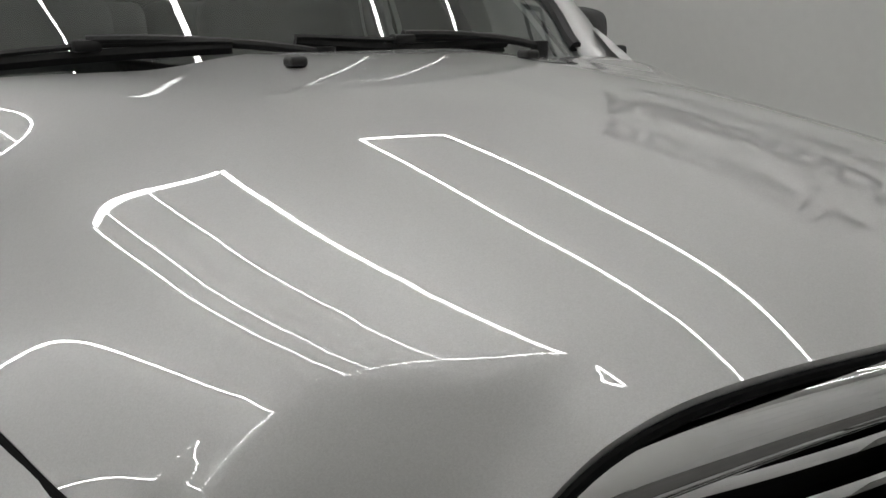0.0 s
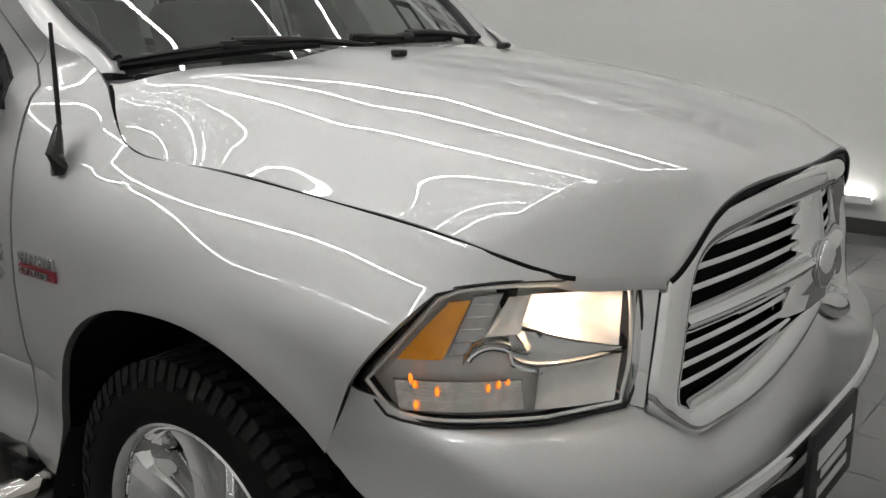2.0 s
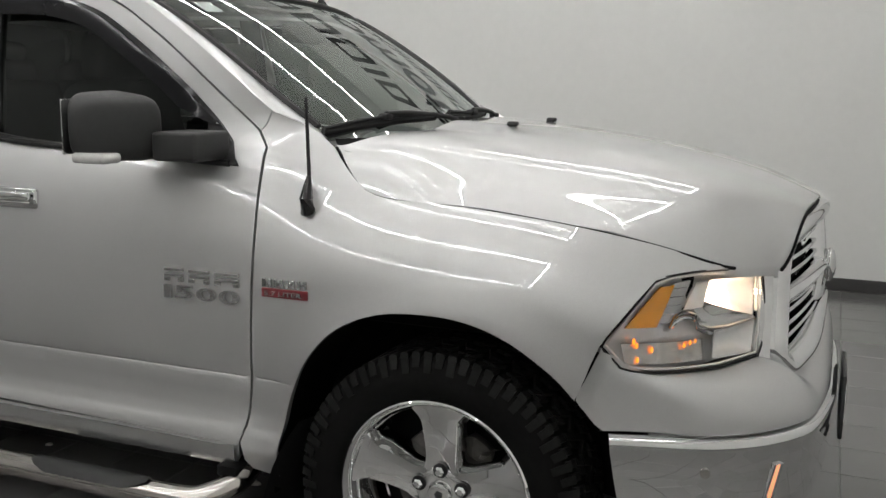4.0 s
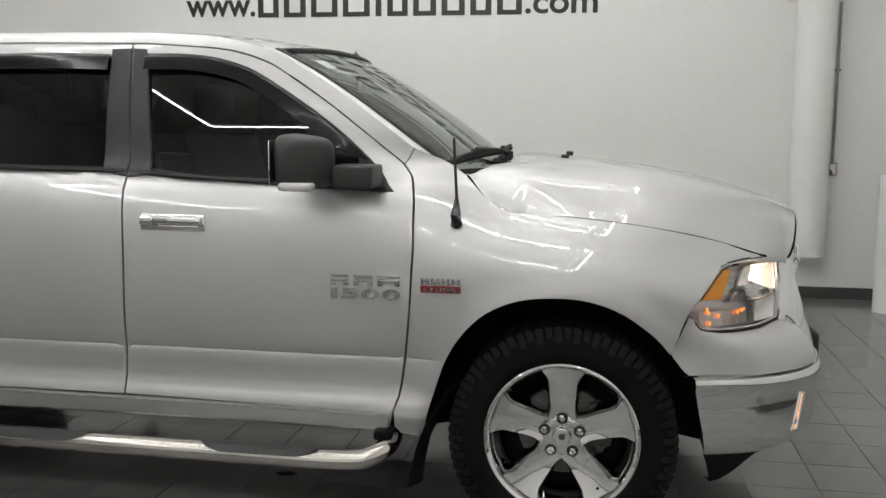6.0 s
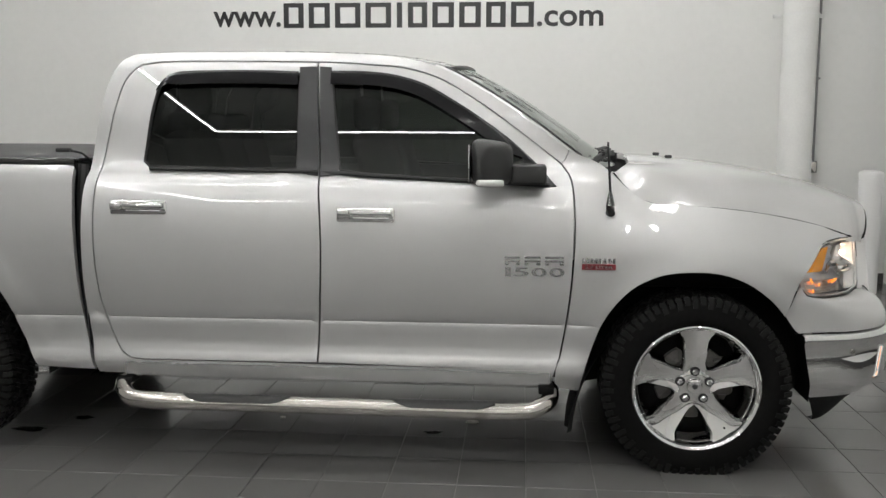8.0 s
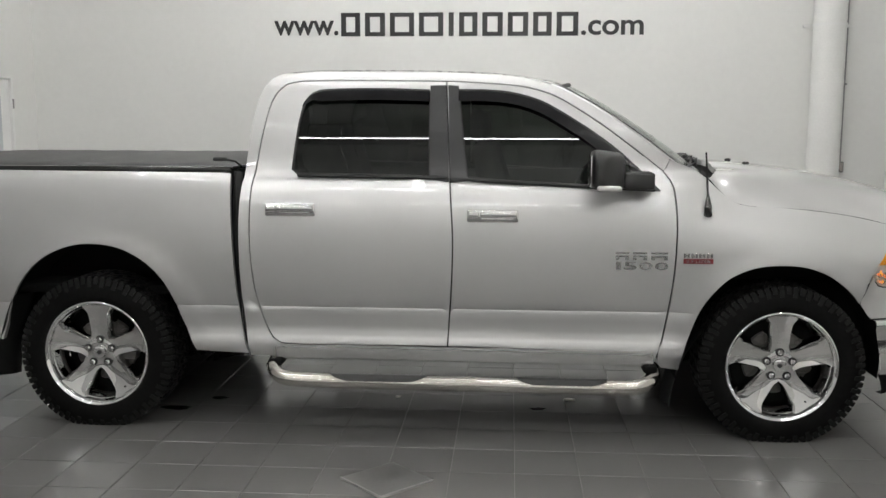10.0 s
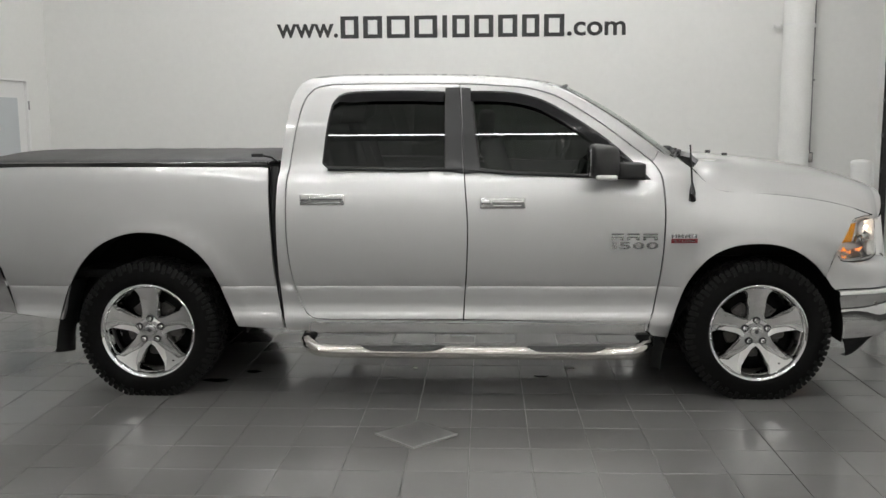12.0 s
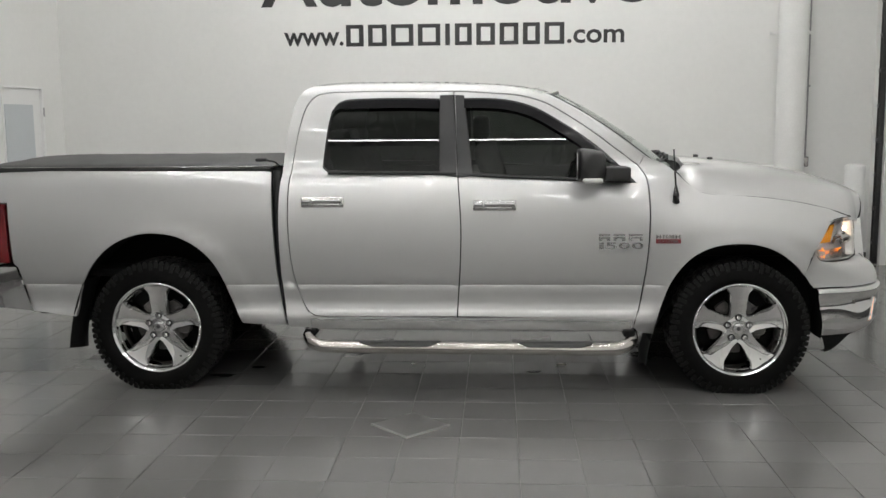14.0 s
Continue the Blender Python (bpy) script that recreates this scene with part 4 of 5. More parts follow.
# wipers parked along the cowl
for hump, tip, root, pv in (((-0.398, -0.463, 1.416), (-0.468, -0.745, 1.372), (-0.325, -0.226, 1.406), (-0.305, -0.05, 1.392)),
                            ((-0.325, 0.130, 1.418), (-0.330, -0.10, 1.412), (-0.395, 0.440, 1.402), (-0.375, 0.52, 1.392))):
    wp = thing("wiper")
    wp.parent = truck
    tip, root, hump, pv = Vector(tip), Vector(root), Vector(hump), Vector(pv)
    blade = smooth_line([tip, hump + Vector((0, 0, -0.022)), root], 0.03, False)
    part("blade", tube_bm(blade, 0.008, 6, squash=1.6), SEAL, wp)
    n = len(blade)
    part("bow", tube_bm([Vector(b) + Vector((0.003, 0, 0.010 + 0.008 * math.sin(math.pi * i / (n - 1)))) for i, b in enumerate(blade)], 0.0065, 6), PLASTIC, wp)
    part("arm", tube_bm(smooth_line([hump + Vector((0.004, 0, 0.006)), hump.lerp(pv, 0.3) + Vector((0.01, 0, 0.012)), hump.lerp(pv, 0.7) + Vector((0.012, 0, 0.010)), pv], 0.03, False), 0.009, 8), PLASTIC, wp)
    part("joint", box_bm((0.035, 0.05, 0.022), hump + Vector((0, 0, -0.004)), 0.007), PLASTIC, wp)
    part("pivot", tube_bm([pv + Vector((0, 0, -0.03)), pv + Vector((0, 0, 0.012))], 0.02, 12), PLASTIC, wp)

# antenna on the fender
an = thing("antenna", (0, 0, 0))
an.parent = truck
ay = half(-0.395, 1.175)
base = [(-0.395, -ay + 0.012, 1.16), (-0.395, -ay - 0.010, 1.165), (-0.396, -ay - 0.016, 1.20), (-0.396, -ay - 0.006, 1.235), (-0.396, -ay + 0.000, 1.262)]
part("foot", tube_bm(base, [0.014, 0.022, 0.020, 0.013, 0.006], 12), GLOSSBLACK, an)
part("mast", tube_bm([(-0.396 - 0.014 * i / 80, -ay + 0.002 + 0.012 * i / 80, 1.26 + 0.215 * i / 80) for i in range(81)], [0.0056 + (0.0008 if i % 3 == 0 else 0) - 0.0012 * i / 80 for i in range(81)], 8), SEAL, an)

# cab back with its window
part("cab_back", grid_mesh([[Vector((-2.775 + 0.085 * sstep(1.35, 1.80, z) + (0.02 * (1 - abs(v) ** 4) * -1), v * (half(-2.74, min(z, 1.78)) - 0.02), z)) for v in (-1 + j / 10 for j in range(21))] for z in (0.45, 0.8, 1.1, 1.30)]), PAINT, truck)
part("rear_window", grid_mesh([[Vector((-2.775 + 0.085 * sstep(1.35, 1.80, z) - 0.02 * (1 - abs(v) ** 4), v * (half(-2.74, min(z, 1.78)) - 0.06), z)) for v in (-1 + j / 10 for j in range(21))] for z in (1.30, 1.5, 1.65, 1.78)]), DARKGLASS, truck)

# ---- front end ----
FT_X = curve((0.0, 0.936), (0.14, 0.930), (0.3, 0.902), (0.42, 0.865), (0.55, 0.795), (0.70, 0.700), (0.85, 0.560), (1.0, 0.432))
FT_Y = curve((0.0, 0.0), (0.12, 0.13), (0.3, 0.33), (0.42, 0.46), (0.55, 0.588), (0.70, 0.725), (0.85, 0.852), (1.0, 0.915))
FT_Z = curve((0.0, 0.856), (0.12, 0.800), (0.30, 0.747), (0.42, 0.724), (0.47, 0.745), (0.56, 0.794), (0.70, 0.785), (0.85, 0.788), (0.93, 0.816), (1.0, 0.864))
FB_X = curve((0.0, 0.988), (0.2, 0.984), (0.4, 0.964), (0.55, 0.936), (0.70, 0.852), (0.85, 0.688), (1.0, 0.462))
FB_Y = curve((0.0, 0.0), (0.2, 0.24), (0.4, 0.45), (0.55, 0.595), (0.70, 0.735), (0.85, 0.858), (1.0, 0.925))


FE_X = curve((0.630, 0.458), (0.655, 0.426), (0.69, 0.400), (0.722, 0.379), (0.78, 0.403), (0.862, 0.438))


def fascia_pt(t, w):
    s, t = (1 if t >= 0 else -1), abs(t)
    a = Vector((FT_X(t), s * FT_Y(t), FT_Z(t)))
    b = Vector((FB_X(t), s * FB_Y(t), 0.640))
    k, q = math.sin(w * math.pi / 2), 1 - math.cos(w * math.pi / 2)
    e = sstep(0.80, 1.0, t)
    k = k * (1 - e) + w * e
    q = q * (1 - e) + w * e
    p = Vector((a.x + (b.x - a.x) * k, a.y + (b.y - a.y) * k, a.z + (b.z - a.z) * q))
    f = sstep(0.84 + 0.115 * (1 - w) ** 2, 1.0, t)
    xe = FE_X(p.z)
    p.x += (xe - p.x) * f
    p.y += (s * half(p.x, p.z) - p.y) * f
    return p


rows = [[fascia_pt(-1 + j / 50, i / 14) for j in range(101)] for i in range(15)]
rows.append([p + Vector((-0.02, 0, -0.004)) for p in rows[-1]])
rows.insert(0, [Vector((p.x - 0.035, p.y * 0.972, p.z - 0.004)) for p in rows[0]])
fascia = part("bumper_fascia", grid_mesh(rows), PAINT, truck, "silver painted upper bumper fascia")


def bumper_pt(t, off, z):
    s, a = (1 if t >= 0 else -1), abs(t)
    e = 0.01
    dx, dy = FB_X(min(1, a + e)) - FB_X(max(0, a - e)), FB_Y(min(1, a + e)) - FB_Y(max(0, a - e))
    n = math.hypot(dx, dy)
    return Vector((FB_X(a) + off * dy / n, s * (FB_Y(a) - off * dx / n), z + 0.0))


BPROF = [(-0.012, 0.632), (0.010, 0.630), (0.018, 0.622), (0.018, 0.600), (0.010, 0.588), (0.010, 0.53), (0.008, 0.45), (0.0, 0.41), (-0.012, 0.385), (-0.035, 0.368)]
rows = []
for off, z in BPROF:
    r = []
    for j in range(81):
        t = -1 + j / 40
        drop = sstep(0.62, 0.35, z) * (0.008 + 0.028 * sstep(0.6, 1.0, abs(t)))
        lean = 0.055 * sstep(0.64, 0.33, z) * sstep(0.6, 1.0, abs(t))
        p = bumper_pt(t, off, z - drop)
        p.x += lean
        r.append(p)
    rows.append(r)
bumper = part("front_bumper", grid_mesh(rows), CHROME, truck, "chrome front bumper", angle=1.2)
rows = []
for off, f in ((-0.035, 0.0), (-0.028, 0.3), (-0.032, 0.7), (-0.045, 1.0), (-0.09, 1.0)):
    r = []
    for j in range(81):
        t = -1 + j / 40
        e = sstep(0.70, 1.0, abs(t))
        top = 0.375 - 0.03 * e
        p = bumper_pt(t, off, top - f * (0.008 + 0.100 * sstep(0.82, 1.0, abs(t)) ** 1.6))
        p.x += 0.055 * sstep(0.6, 1.0, abs(t)) + 0.03 * e * f
        r.append(p)
    rows.append(r)
part("valance", grid_mesh(rows), DARK, truck, "black lower valance")
for s in (-1, 1):
    # fog lamp in its chrome cheek
    fl = thing("fog_lamp")
    fl.parent = truck
    rr = []
    for i in range(9):
        z = 0.415 + 0.135 * i / 8
        rr.append([bumper_pt(s * (0.735 - 0.022 * q - 0.034 * (i / 8)), 0.013, z) for q in (0, 0.33, 0.66, 1)])
    part("lens", grid_mesh(rr), FOGBULB, fl, "glowing warm fog lamp lens")
    edge = [bumper_pt(s * (0.735 - 0.022 * q - 0.034 * h), 0.013, 0.415 + 0.135 * h) for q, h in ((0, 0), (0, 1), (1, 1), (1, 0), (0, 0))]
    part("bezel", tube_bm(edge, 0.005, 8, False), CHROME, fl)
    sn = bumper_pt(s * 0.845, 0.012, 0.545)
    part("parking_sensor", tube_bm([sn + Vector((0, -s * 0.004, 0)), sn + Vector((0.002, s * 0.004, 0))], 0.013, 20), STEEL, truck)

# plate bracket
pl = thing("plate_bracket")
pl.parent = truck
part("plate", box_bm((0.014, 0.32, 0.20), (1.022, -0.06, 0.560), 0.005), PLASTIC, pl, "black plate with white print")
for i, (w, z) in enumerate(((0.24, 0.590), (0.18, 0.550), (0.21, 0.510))):
    part("print_bar", box_bm((0.002, w, 0.022 if i else 0.04), (1.030, -0.06, z)), WHITEBAR, pl)

# ---- grille ----
def grille_pt(y, z, off=0.0):
    return Vector((0.948 - 0.10 * math.sqrt(y * y + 0.0009) - 0.26 * y * y - 0.14 * (z - 0.95) + off, y, z))


def gfn(off):
    return lambda y, z: grille_pt(y, z, off)


grille = thing("grille")
grille.parent = truck


def both(half_pts):
    """A closed loop from its right half, run evenly."""
    return half_pts + [(-y, z) for y, z in half_pts[::-1]][1:-1]


RING_IN = [(0.0, 1.110), (-0.18, 1.096), (-0.30, 1.078), (-0.37, 1.063), (-0.412, 1.043), (-0.440, 1.012), (-0.456, 0.975), (-0.470, 0.925), (-0.484, 0.866), (-0.498, 0.808), (-0.494, 0.792), (-0.474, 0.784), (-0.430, 0.790), (-0.322, 0.811), (-0.165, 0.848), (0.0, 0.890)]
RING_OUT = [(0.0, 1.172), (-0.20, 1.162), (-0.335, 1.148), (-0.415, 1.135), (-0.462, 1.112), (-0.492, 1.072), (-0.510, 1.025), (-0.530, 0.955), (-0.550, 0.880), (-0.568, 0.798), (-0.535, 0.752), (-0.490, 0.724), (-0.430, 0.730), (-0.322, 0.750), (-0.129, 0.802), (0.0, 0.862)]


def even(pts, per=6):
    """The same number of steps between each two knots, rounded."""
    n = len(pts)
    sx = spline(*[(i, p[0]) for i, p in enumerate(pts)])
    sz = spline(*[(i, p[1]) for i, p in enumerate(pts)])
    return [(sx(k / per), sz(k / per)) for k in range((n - 1) * per + 1)]


ro, ri = both(even(RING_OUT)), both(even(RING_IN))
rows = []
for k, off in ((0.0, -0.045), (0.0, 0.006), (0.04, 0.016), (0.12, 0.022), (0.25, 0.026), (0.42, 0.027), (0.60, 0.023), (0.78, 0.013), (0.90, 0.002), (0.97, -0.010), (1.0, -0.022), (1.0, -0.07)):
    rows.append([grille_pt(a[0] + (b[0] - a[0]) * k, a[1] + (b[1] - a[1]) * k, off if a[1] > 0.95 else off * (0.3 + 0.7 * sstep(0.0, 0.38, abs(a[0]))) - 0.008 * sstep(0.38, 0.0, abs(a[0]))) for a, b in zip(ro, ri)])
rows = [r + [r[0]] for r in rows]
part("surround", grid_mesh(rows), CHROME, grille, "chrome grille surround", angle=1.2)
panel("mesh_backing", straight_line([(-0.52, 0.775), (-0.48, 1.00), (-0.43, 1.06), (0.0, 1.125), (0.43, 1.06), (0.48, 1.00), (0.52, 0.775), (0.0, 0.85)], 0.06), gfn(-0.068), DARK, grille, (1, 0, 0), step=0.08, thick=0)
for s in (-1, 1):
    # cross bar: a bright upper edge over a face that leans under
    rows = []
    for i in range(21):
        q = i / 20
        y = 0.05 + 0.425 * q
        zt, zb = 1.001 - 0.098 * y, 0.940 - 0.088 * y
        rows.append([grille_pt(s * y, zt + (zb - zt) * f, o) for f, o in ((0.0, -0.05), (0.0, -0.016), (0.03, -0.004), (0.30, 0.012), (0.36, 0.014), (0.42, 0.012), (0.95, -0.010), (1.0, -0.016), (1.0, -0.05))])
    part("cross_bar", grid_mesh(rows), CHROME, grille, "chrome cross bar", angle=0.6)
    for z0, z1, y0, y1 in ((1.062, 1.086, 0.030, 0.405), (1.022, 1.048, 0.030, 0.448), (0.983, 1.016, 0.030, 0.466), (0.876, 0.918, 0.100, 0.488), (0.840, 0.884, 0.120, 0.498), (0.804, 0.860, 0.120, 0.506)):
        rows = []
        for i in range(17):
            y = s * (y0 + (y1 - y0) * i / 16)
            zz = z1 + (z0 - z1) * i / 16
            c = grille_pt(y, zz, -0.020)
            rows.append([c + Vector(d) for d in ((0.000, 0, 0.0065), (0.003, 0, 0.003), (0.003, 0, -0.004), (0.000, 0, -0.0065), (-0.016, 0, -0.004), (-0.016, 0, 0.005))])
        part("grille_bar", grid_mesh(rows, close_v=True), CHROME, grille, angle=0.7)
# middle post and the wedge below it
rows = []
for i in range(13):
    q = i / 12
    z = 1.130 - 0.150 * q
    hw = 0.040 + 0.022 * q
    rows.append([grille_pt(hw * v, z, o) for v, o in ((-1, -0.05), (-1, -0.012), (-0.85, 0.002), (-0.3, 0.008), (0.3, 0.008), (0.85, 0.002), (1, -0.012), (1, -0.05))])
part("middle_post", grid_mesh(rows), CHROME, grille, "chrome middle post", angle=0.6)
rows = []
for i in range(15):
    q = i / 14
    z = 0.985 - 0.112 * q
    hw = 0.070 + 0.088 * q ** 0.8
    rows.append([grille_pt(hw * v, z, o + 0.004 * (1 - q) - 0.014 * q) for v, o in ((-1, -0.05), (-1, -0.006), (-0.9, 0.004), (-0.4, 0.009), (0, 0.011), (0.4, 0.009), (0.9, 0.004), (1, -0.006), (1, -0.05))])
part("lower_wedge", grid_mesh(rows), CHROME, grille, "chrome lower wedge", angle=0.6)
# emblem: a plain rounded shield shape
em = bmesh.new()
bmesh.ops.create_uvsphere(em, u_segments=24, v_segments=14, radius=1.0)
bmesh.ops.scale(em, vec=(0.020, 0.044, 0.054), verts=em.verts)
bmesh.ops.translate(em, vec=(0.955, 0, 0.962), verts=em.verts)
emb = part("emblem", em, CHROME, grille, "chrome emblem")

# ---- headlights ----
HLY = curve((0.40, 0.918), (0.43, 0.908), (0.50, 0.878), (0.58, 0.832), (0.66, 0.762), (0.72, 0.694), (0.77, 0.612), (0.81, 0.535))
HL_OUT = smooth_line([(0.436, 0.863), (0.495, 0.938), (0.556, 1.018)], 0.02, False) + smooth_line([(0.585, 1.031), (0.64, 1.038), (0.70, 1.038), (0.792, 1.029)], 0.02, False) + smooth_line([(0.794, 0.96), (0.791, 0.88), (0.780, 0.803)], 0.02, False) + smooth_line([(0.70, 0.796), (0.60, 0.796), (0.53, 0.799), (0.480, 0.810)], 0.02, False)
HL_OUT = grow(HL_OUT, 0.005)


def hl_fn(s, off=0.0, shrink=1.0):
    def f(x, z):
        e = 0.004
        dx, dy = 2 * e, HLY(x + e) - HLY(x - e)
        n = math.hypot(dx, dy)
        nx, ny = -dy / n, dx / n
        lean = -0.22 * (z - 0.90)
        return Vector((x + nx * (off + lean * 0.5), s * (HLY(x) + ny * (off + lean * 0.5)), z))
    return f


for s in (-1, 1):
    hl = thing("headlight")
    hl.parent = truck
    n3 = (0.8, s * 0.8, 0.1)
    panel("lens", HL_OUT, hl_fn(s, 0.004), CLEAR, hl, n3, step=0.06, thick=0.0, label="clear headlight lens")
    ring = [hl_fn(s, 0.0)(*p) for p in grow(HL_OUT, 0.002)]
    part("gasket", tube_bm(ring + [ring[0]], 0.0032, 6, False), SEAL, hl, "black lens gasket")
    panel("housing", grow(HL_OUT, 0.004), hl_fn(s, -0.055), LAMPSILVER, hl, n3, step=0.05, thick=-0.05, label="bright chrome lamp housing")
    inner = [hl_fn(s, -0.006)(*p) for p in grow(HL_OUT, -0.007)]
    part("bezel", tube_bm(inner + [inner[0]], 0.004, 8, False), LAMPSILVER, hl, "silver lamp bezel")
    # amber side reflector
    am = straight_line([(0.487, 0.903), (0.530, 0.958), (0.572, 1.008), (0.605, 1.012), (0.585, 0.960), (0.562, 0.905)], 0.02)
    panel("amber_reflector", am, hl_fn(s, -0.012), AMBER, hl, n3, step=0.02, thick=0.012, label="amber side reflector")
    # grey ribbed divider beside the amber block
    dv = straight_line([(0.566, 0.900), (0.609, 1.013), (0.650, 1.018), (0.614, 0.915)], 0.03)
    panel("divider", dv, hl_fn(s, -0.026), LAMPGREY, hl, n3, step=0.03, thick=0.012, label="grey ribbed lamp divider")
    for i in range(5):
        z = 0.912 + 0.022 * i
        part("rib", tube_bm([hl_fn(s, -0.022)(0.572 + 0.0082 * i, z), hl_fn(s, -0.022)(0.604 + 0.0085 * i, z + 0.002)], 0.0015, 6), CHROME, hl)

    def chamber(q00, q01, q11, q10, depth, sharp=3.0):
        """A hollowed reflector between four corners."""
        def f(a, b):
            x = (q00[0] * (1 - a) + q10[0] * a) * (1 - b) + (q01[0] * (1 - a) + q11[0] * a) * b
            z = (q00[1] * (1 - a) + q10[1] * a) * (1 - b) + (q01[1] * (1 - a) + q11[1] * a) * b
            e = (1 - abs(2 * a - 1) ** sharp) * (1 - abs(2 * b - 1) ** sharp)
            return hl_fn(s, -0.010 - depth * e)(x, z)
        return [[f(i / 16, j / 12) for i in range(17)] for j in range(13)]
    part("main_reflector", grid_mesh(chamber((0.670, 0.965), (0.684, 1.020), (0.786, 1.014), (0.780, 0.908), 0.050)), LAMPSILVER, hl, "silvered low-beam reflector")
    c = hl_fn(s, -0.032)(0.728, 0.972)
    part("bulb", tube_bm([c + Vector((-0.022, 0, 0)), c + Vector((-0.015, 0, 0)), c + Vector((0.008, 0, 0)), c + Vector((0.014, 0, 0))], [0.004, 0.0085, 0.0085, 0.003], 12), BULB, hl, "lit halogen bulb")
    part("upper_reflector", grid_mesh(chamber((0.622, 0.946), (0.655, 1.016), (0.682, 1.018), (0.668, 0.950), 0.026)), LAMPSILVER, hl, "silvered high-beam reflector")
    part("reflector_shelf", grid_mesh([[hl_fn(s, o)(x, z) for x, z, o in ((0.660, 0.948, -0.040), (0.690, 0.950, -0.012), (0.740, 0.926, -0.010), (0.782, 0.904, -0.012))], [hl_fn(s, o)(x, z) for x, z, o in ((0.676, 0.920, -0.046), (0.700, 0.922, -0.026), (0.740, 0.910, -0.022), (0.782, 0.902, -0.016))], [hl_fn(s, o)(x, z) for x, z, o in ((0.690, 0.892, -0.044), (0.710, 0.894, -0.036), (0.740, 0.897, -0.030), (0.782, 0.899, -0.022))]]), CHROME, hl, "chrome shelf under the low beam")
    part("lower_reflector", grid_mesh(chamber((0.686, 0.812), (0.692, 0.886), (0.783, 0.894), (0.774, 0.808), 0.036)), LAMPSILVER, hl, "silvered lower reflector")
    # wavy chrome ledge
    wave = smooth_line([(0.592, 0.897), (0.606, 0.925), (0.630, 0.938), (0.656, 0.930), (0.660, 0.908), (0.690, 0.892), (0.740, 0.893), (0.784, 0.899)], 0.008, False)
    rows = [[hl_fn(s, o)(x, z + dz) for o, dz in ((-0.05, 0.012), (-0.026, 0.010), (-0.014, 0.005), (-0.010, 0.0), (-0.016, -0.006), (-0.03, -0.010), (-0.05, -0.012))] for x, z in wave]
    part("chrome_ledge", grid_mesh(rows), CHROME, hl, "wavy chrome ledge")
    for k in range(1):
        low = [hl_fn(s, -0.022 - 0.004 * k)(x, z - 0.016 - 0.012 * k) for x, z in wave[2:int(len(wave) * 0.66)]]
        part("chrome_fold", tube_bm(low, 0.0055, 8), CHROME, hl)
    # lower turn signal: one ribbed silver plate with small lit lamps
    rows = []
    for j in range(67):
        z = 0.808 + 0.056 * j / 66
        o = -0.024 + 0.0045 * math.cos(2 * math.pi * j / 8)
        rows.append([hl_fn(s, o)(0.490 - 0.010 * (z - 0.808) / 0.056 + (0.186 + 0.006 * (z - 0.808) / 0.056) * q / 12, z) for q in range(13)])
    part("turn_signal", grid_mesh(rows), LAMPRIB, hl, "clear ribbed turn signal")
    for x, z, r in ((0.510, 0.868, 0.006), (0.517, 0.857, 0.005), (0.553, 0.846, 0.0055), (0.519, 0.820, 0.0055), (0.628, 0.852, 0.005), (0.642, 0.858, 0.005), (0.654, 0.861, 0.004)):
        p = hl_fn(s, -0.018)(x, z)
        part("amber_bulb", tube_bm([p + Vector((0, 0, -r * 1.3)), p, p + Vector((0, 0, r * 1.3))], [r * 0.4, r * 0.8, r * 0.4], 10), AMBERBULB, hl, "lit amber lamp")
    # chrome cheek between lamp and grille
    rows = []
    for i in range(15):
        q = i / 14
        z = 0.785 + 0.222 * q
        a = hl_fn(s, -0.002)(0.797 - 0.012 * (1 - q), z)
        gy = 0.580 - 0.068 * min(1, max(0, (z - 0.795) / 0.25))
        b = grille_pt(s * gy, z, 0.001)
        m = a.lerp(b, 0.55)
        rows.append([a + Vector((-0.03, 0, 0)), a, a.lerp(m, 0.4) + Vector((-0.008, 0, 0)), m + Vector((-0.004, 0, 0)), b.lerp(m, 0.2), b + Vector((-0.004, 0, 0))])
    part("cheek_trim", grid_mesh(rows), CHROME, hl, "chrome trim beside the lamp")

# ---- wheels ----
TR, TW = 0.416, 0.275


def tyre_profile():
    half_p = [(0.262, 0.100), (0.268, 0.122), (0.285, 0.134), (0.315, 0.1415), (0.345, 0.1405), (0.370, 0.135), (0.388, 0.128), (0.399, 0.120), (0.404, 0.108), (0.406, 0.09), (0.407, 0.05), (0.407, 0.0)]
    return half_p + [(r, -y) for r, y in half_p[-2::-1]]


def block(bm, r0, r1, y0, y1, a0, a1, skew=0.0, taper=0.0):
    """One tread block between two radii, two widths and two angles."""
    vs = []
    for r, tp in ((r0, 0.0), (r1, taper)):
        for y, da in ((y0, -skew), (y1, skew)):
            for a in (a0 + da + tp, a1 + da - tp):
                vs.append(bm.verts.new((r * math.cos(a), y, r * math.sin(a))))
    a, b, c, d, e, f, g, h = vs
    for q in ((a, b, d, c), (e, g, h, f), (a, e, f, b), (c, d, h, g), (a, c, g, e), (b, f, h, d)):
        bm.faces.new(q)


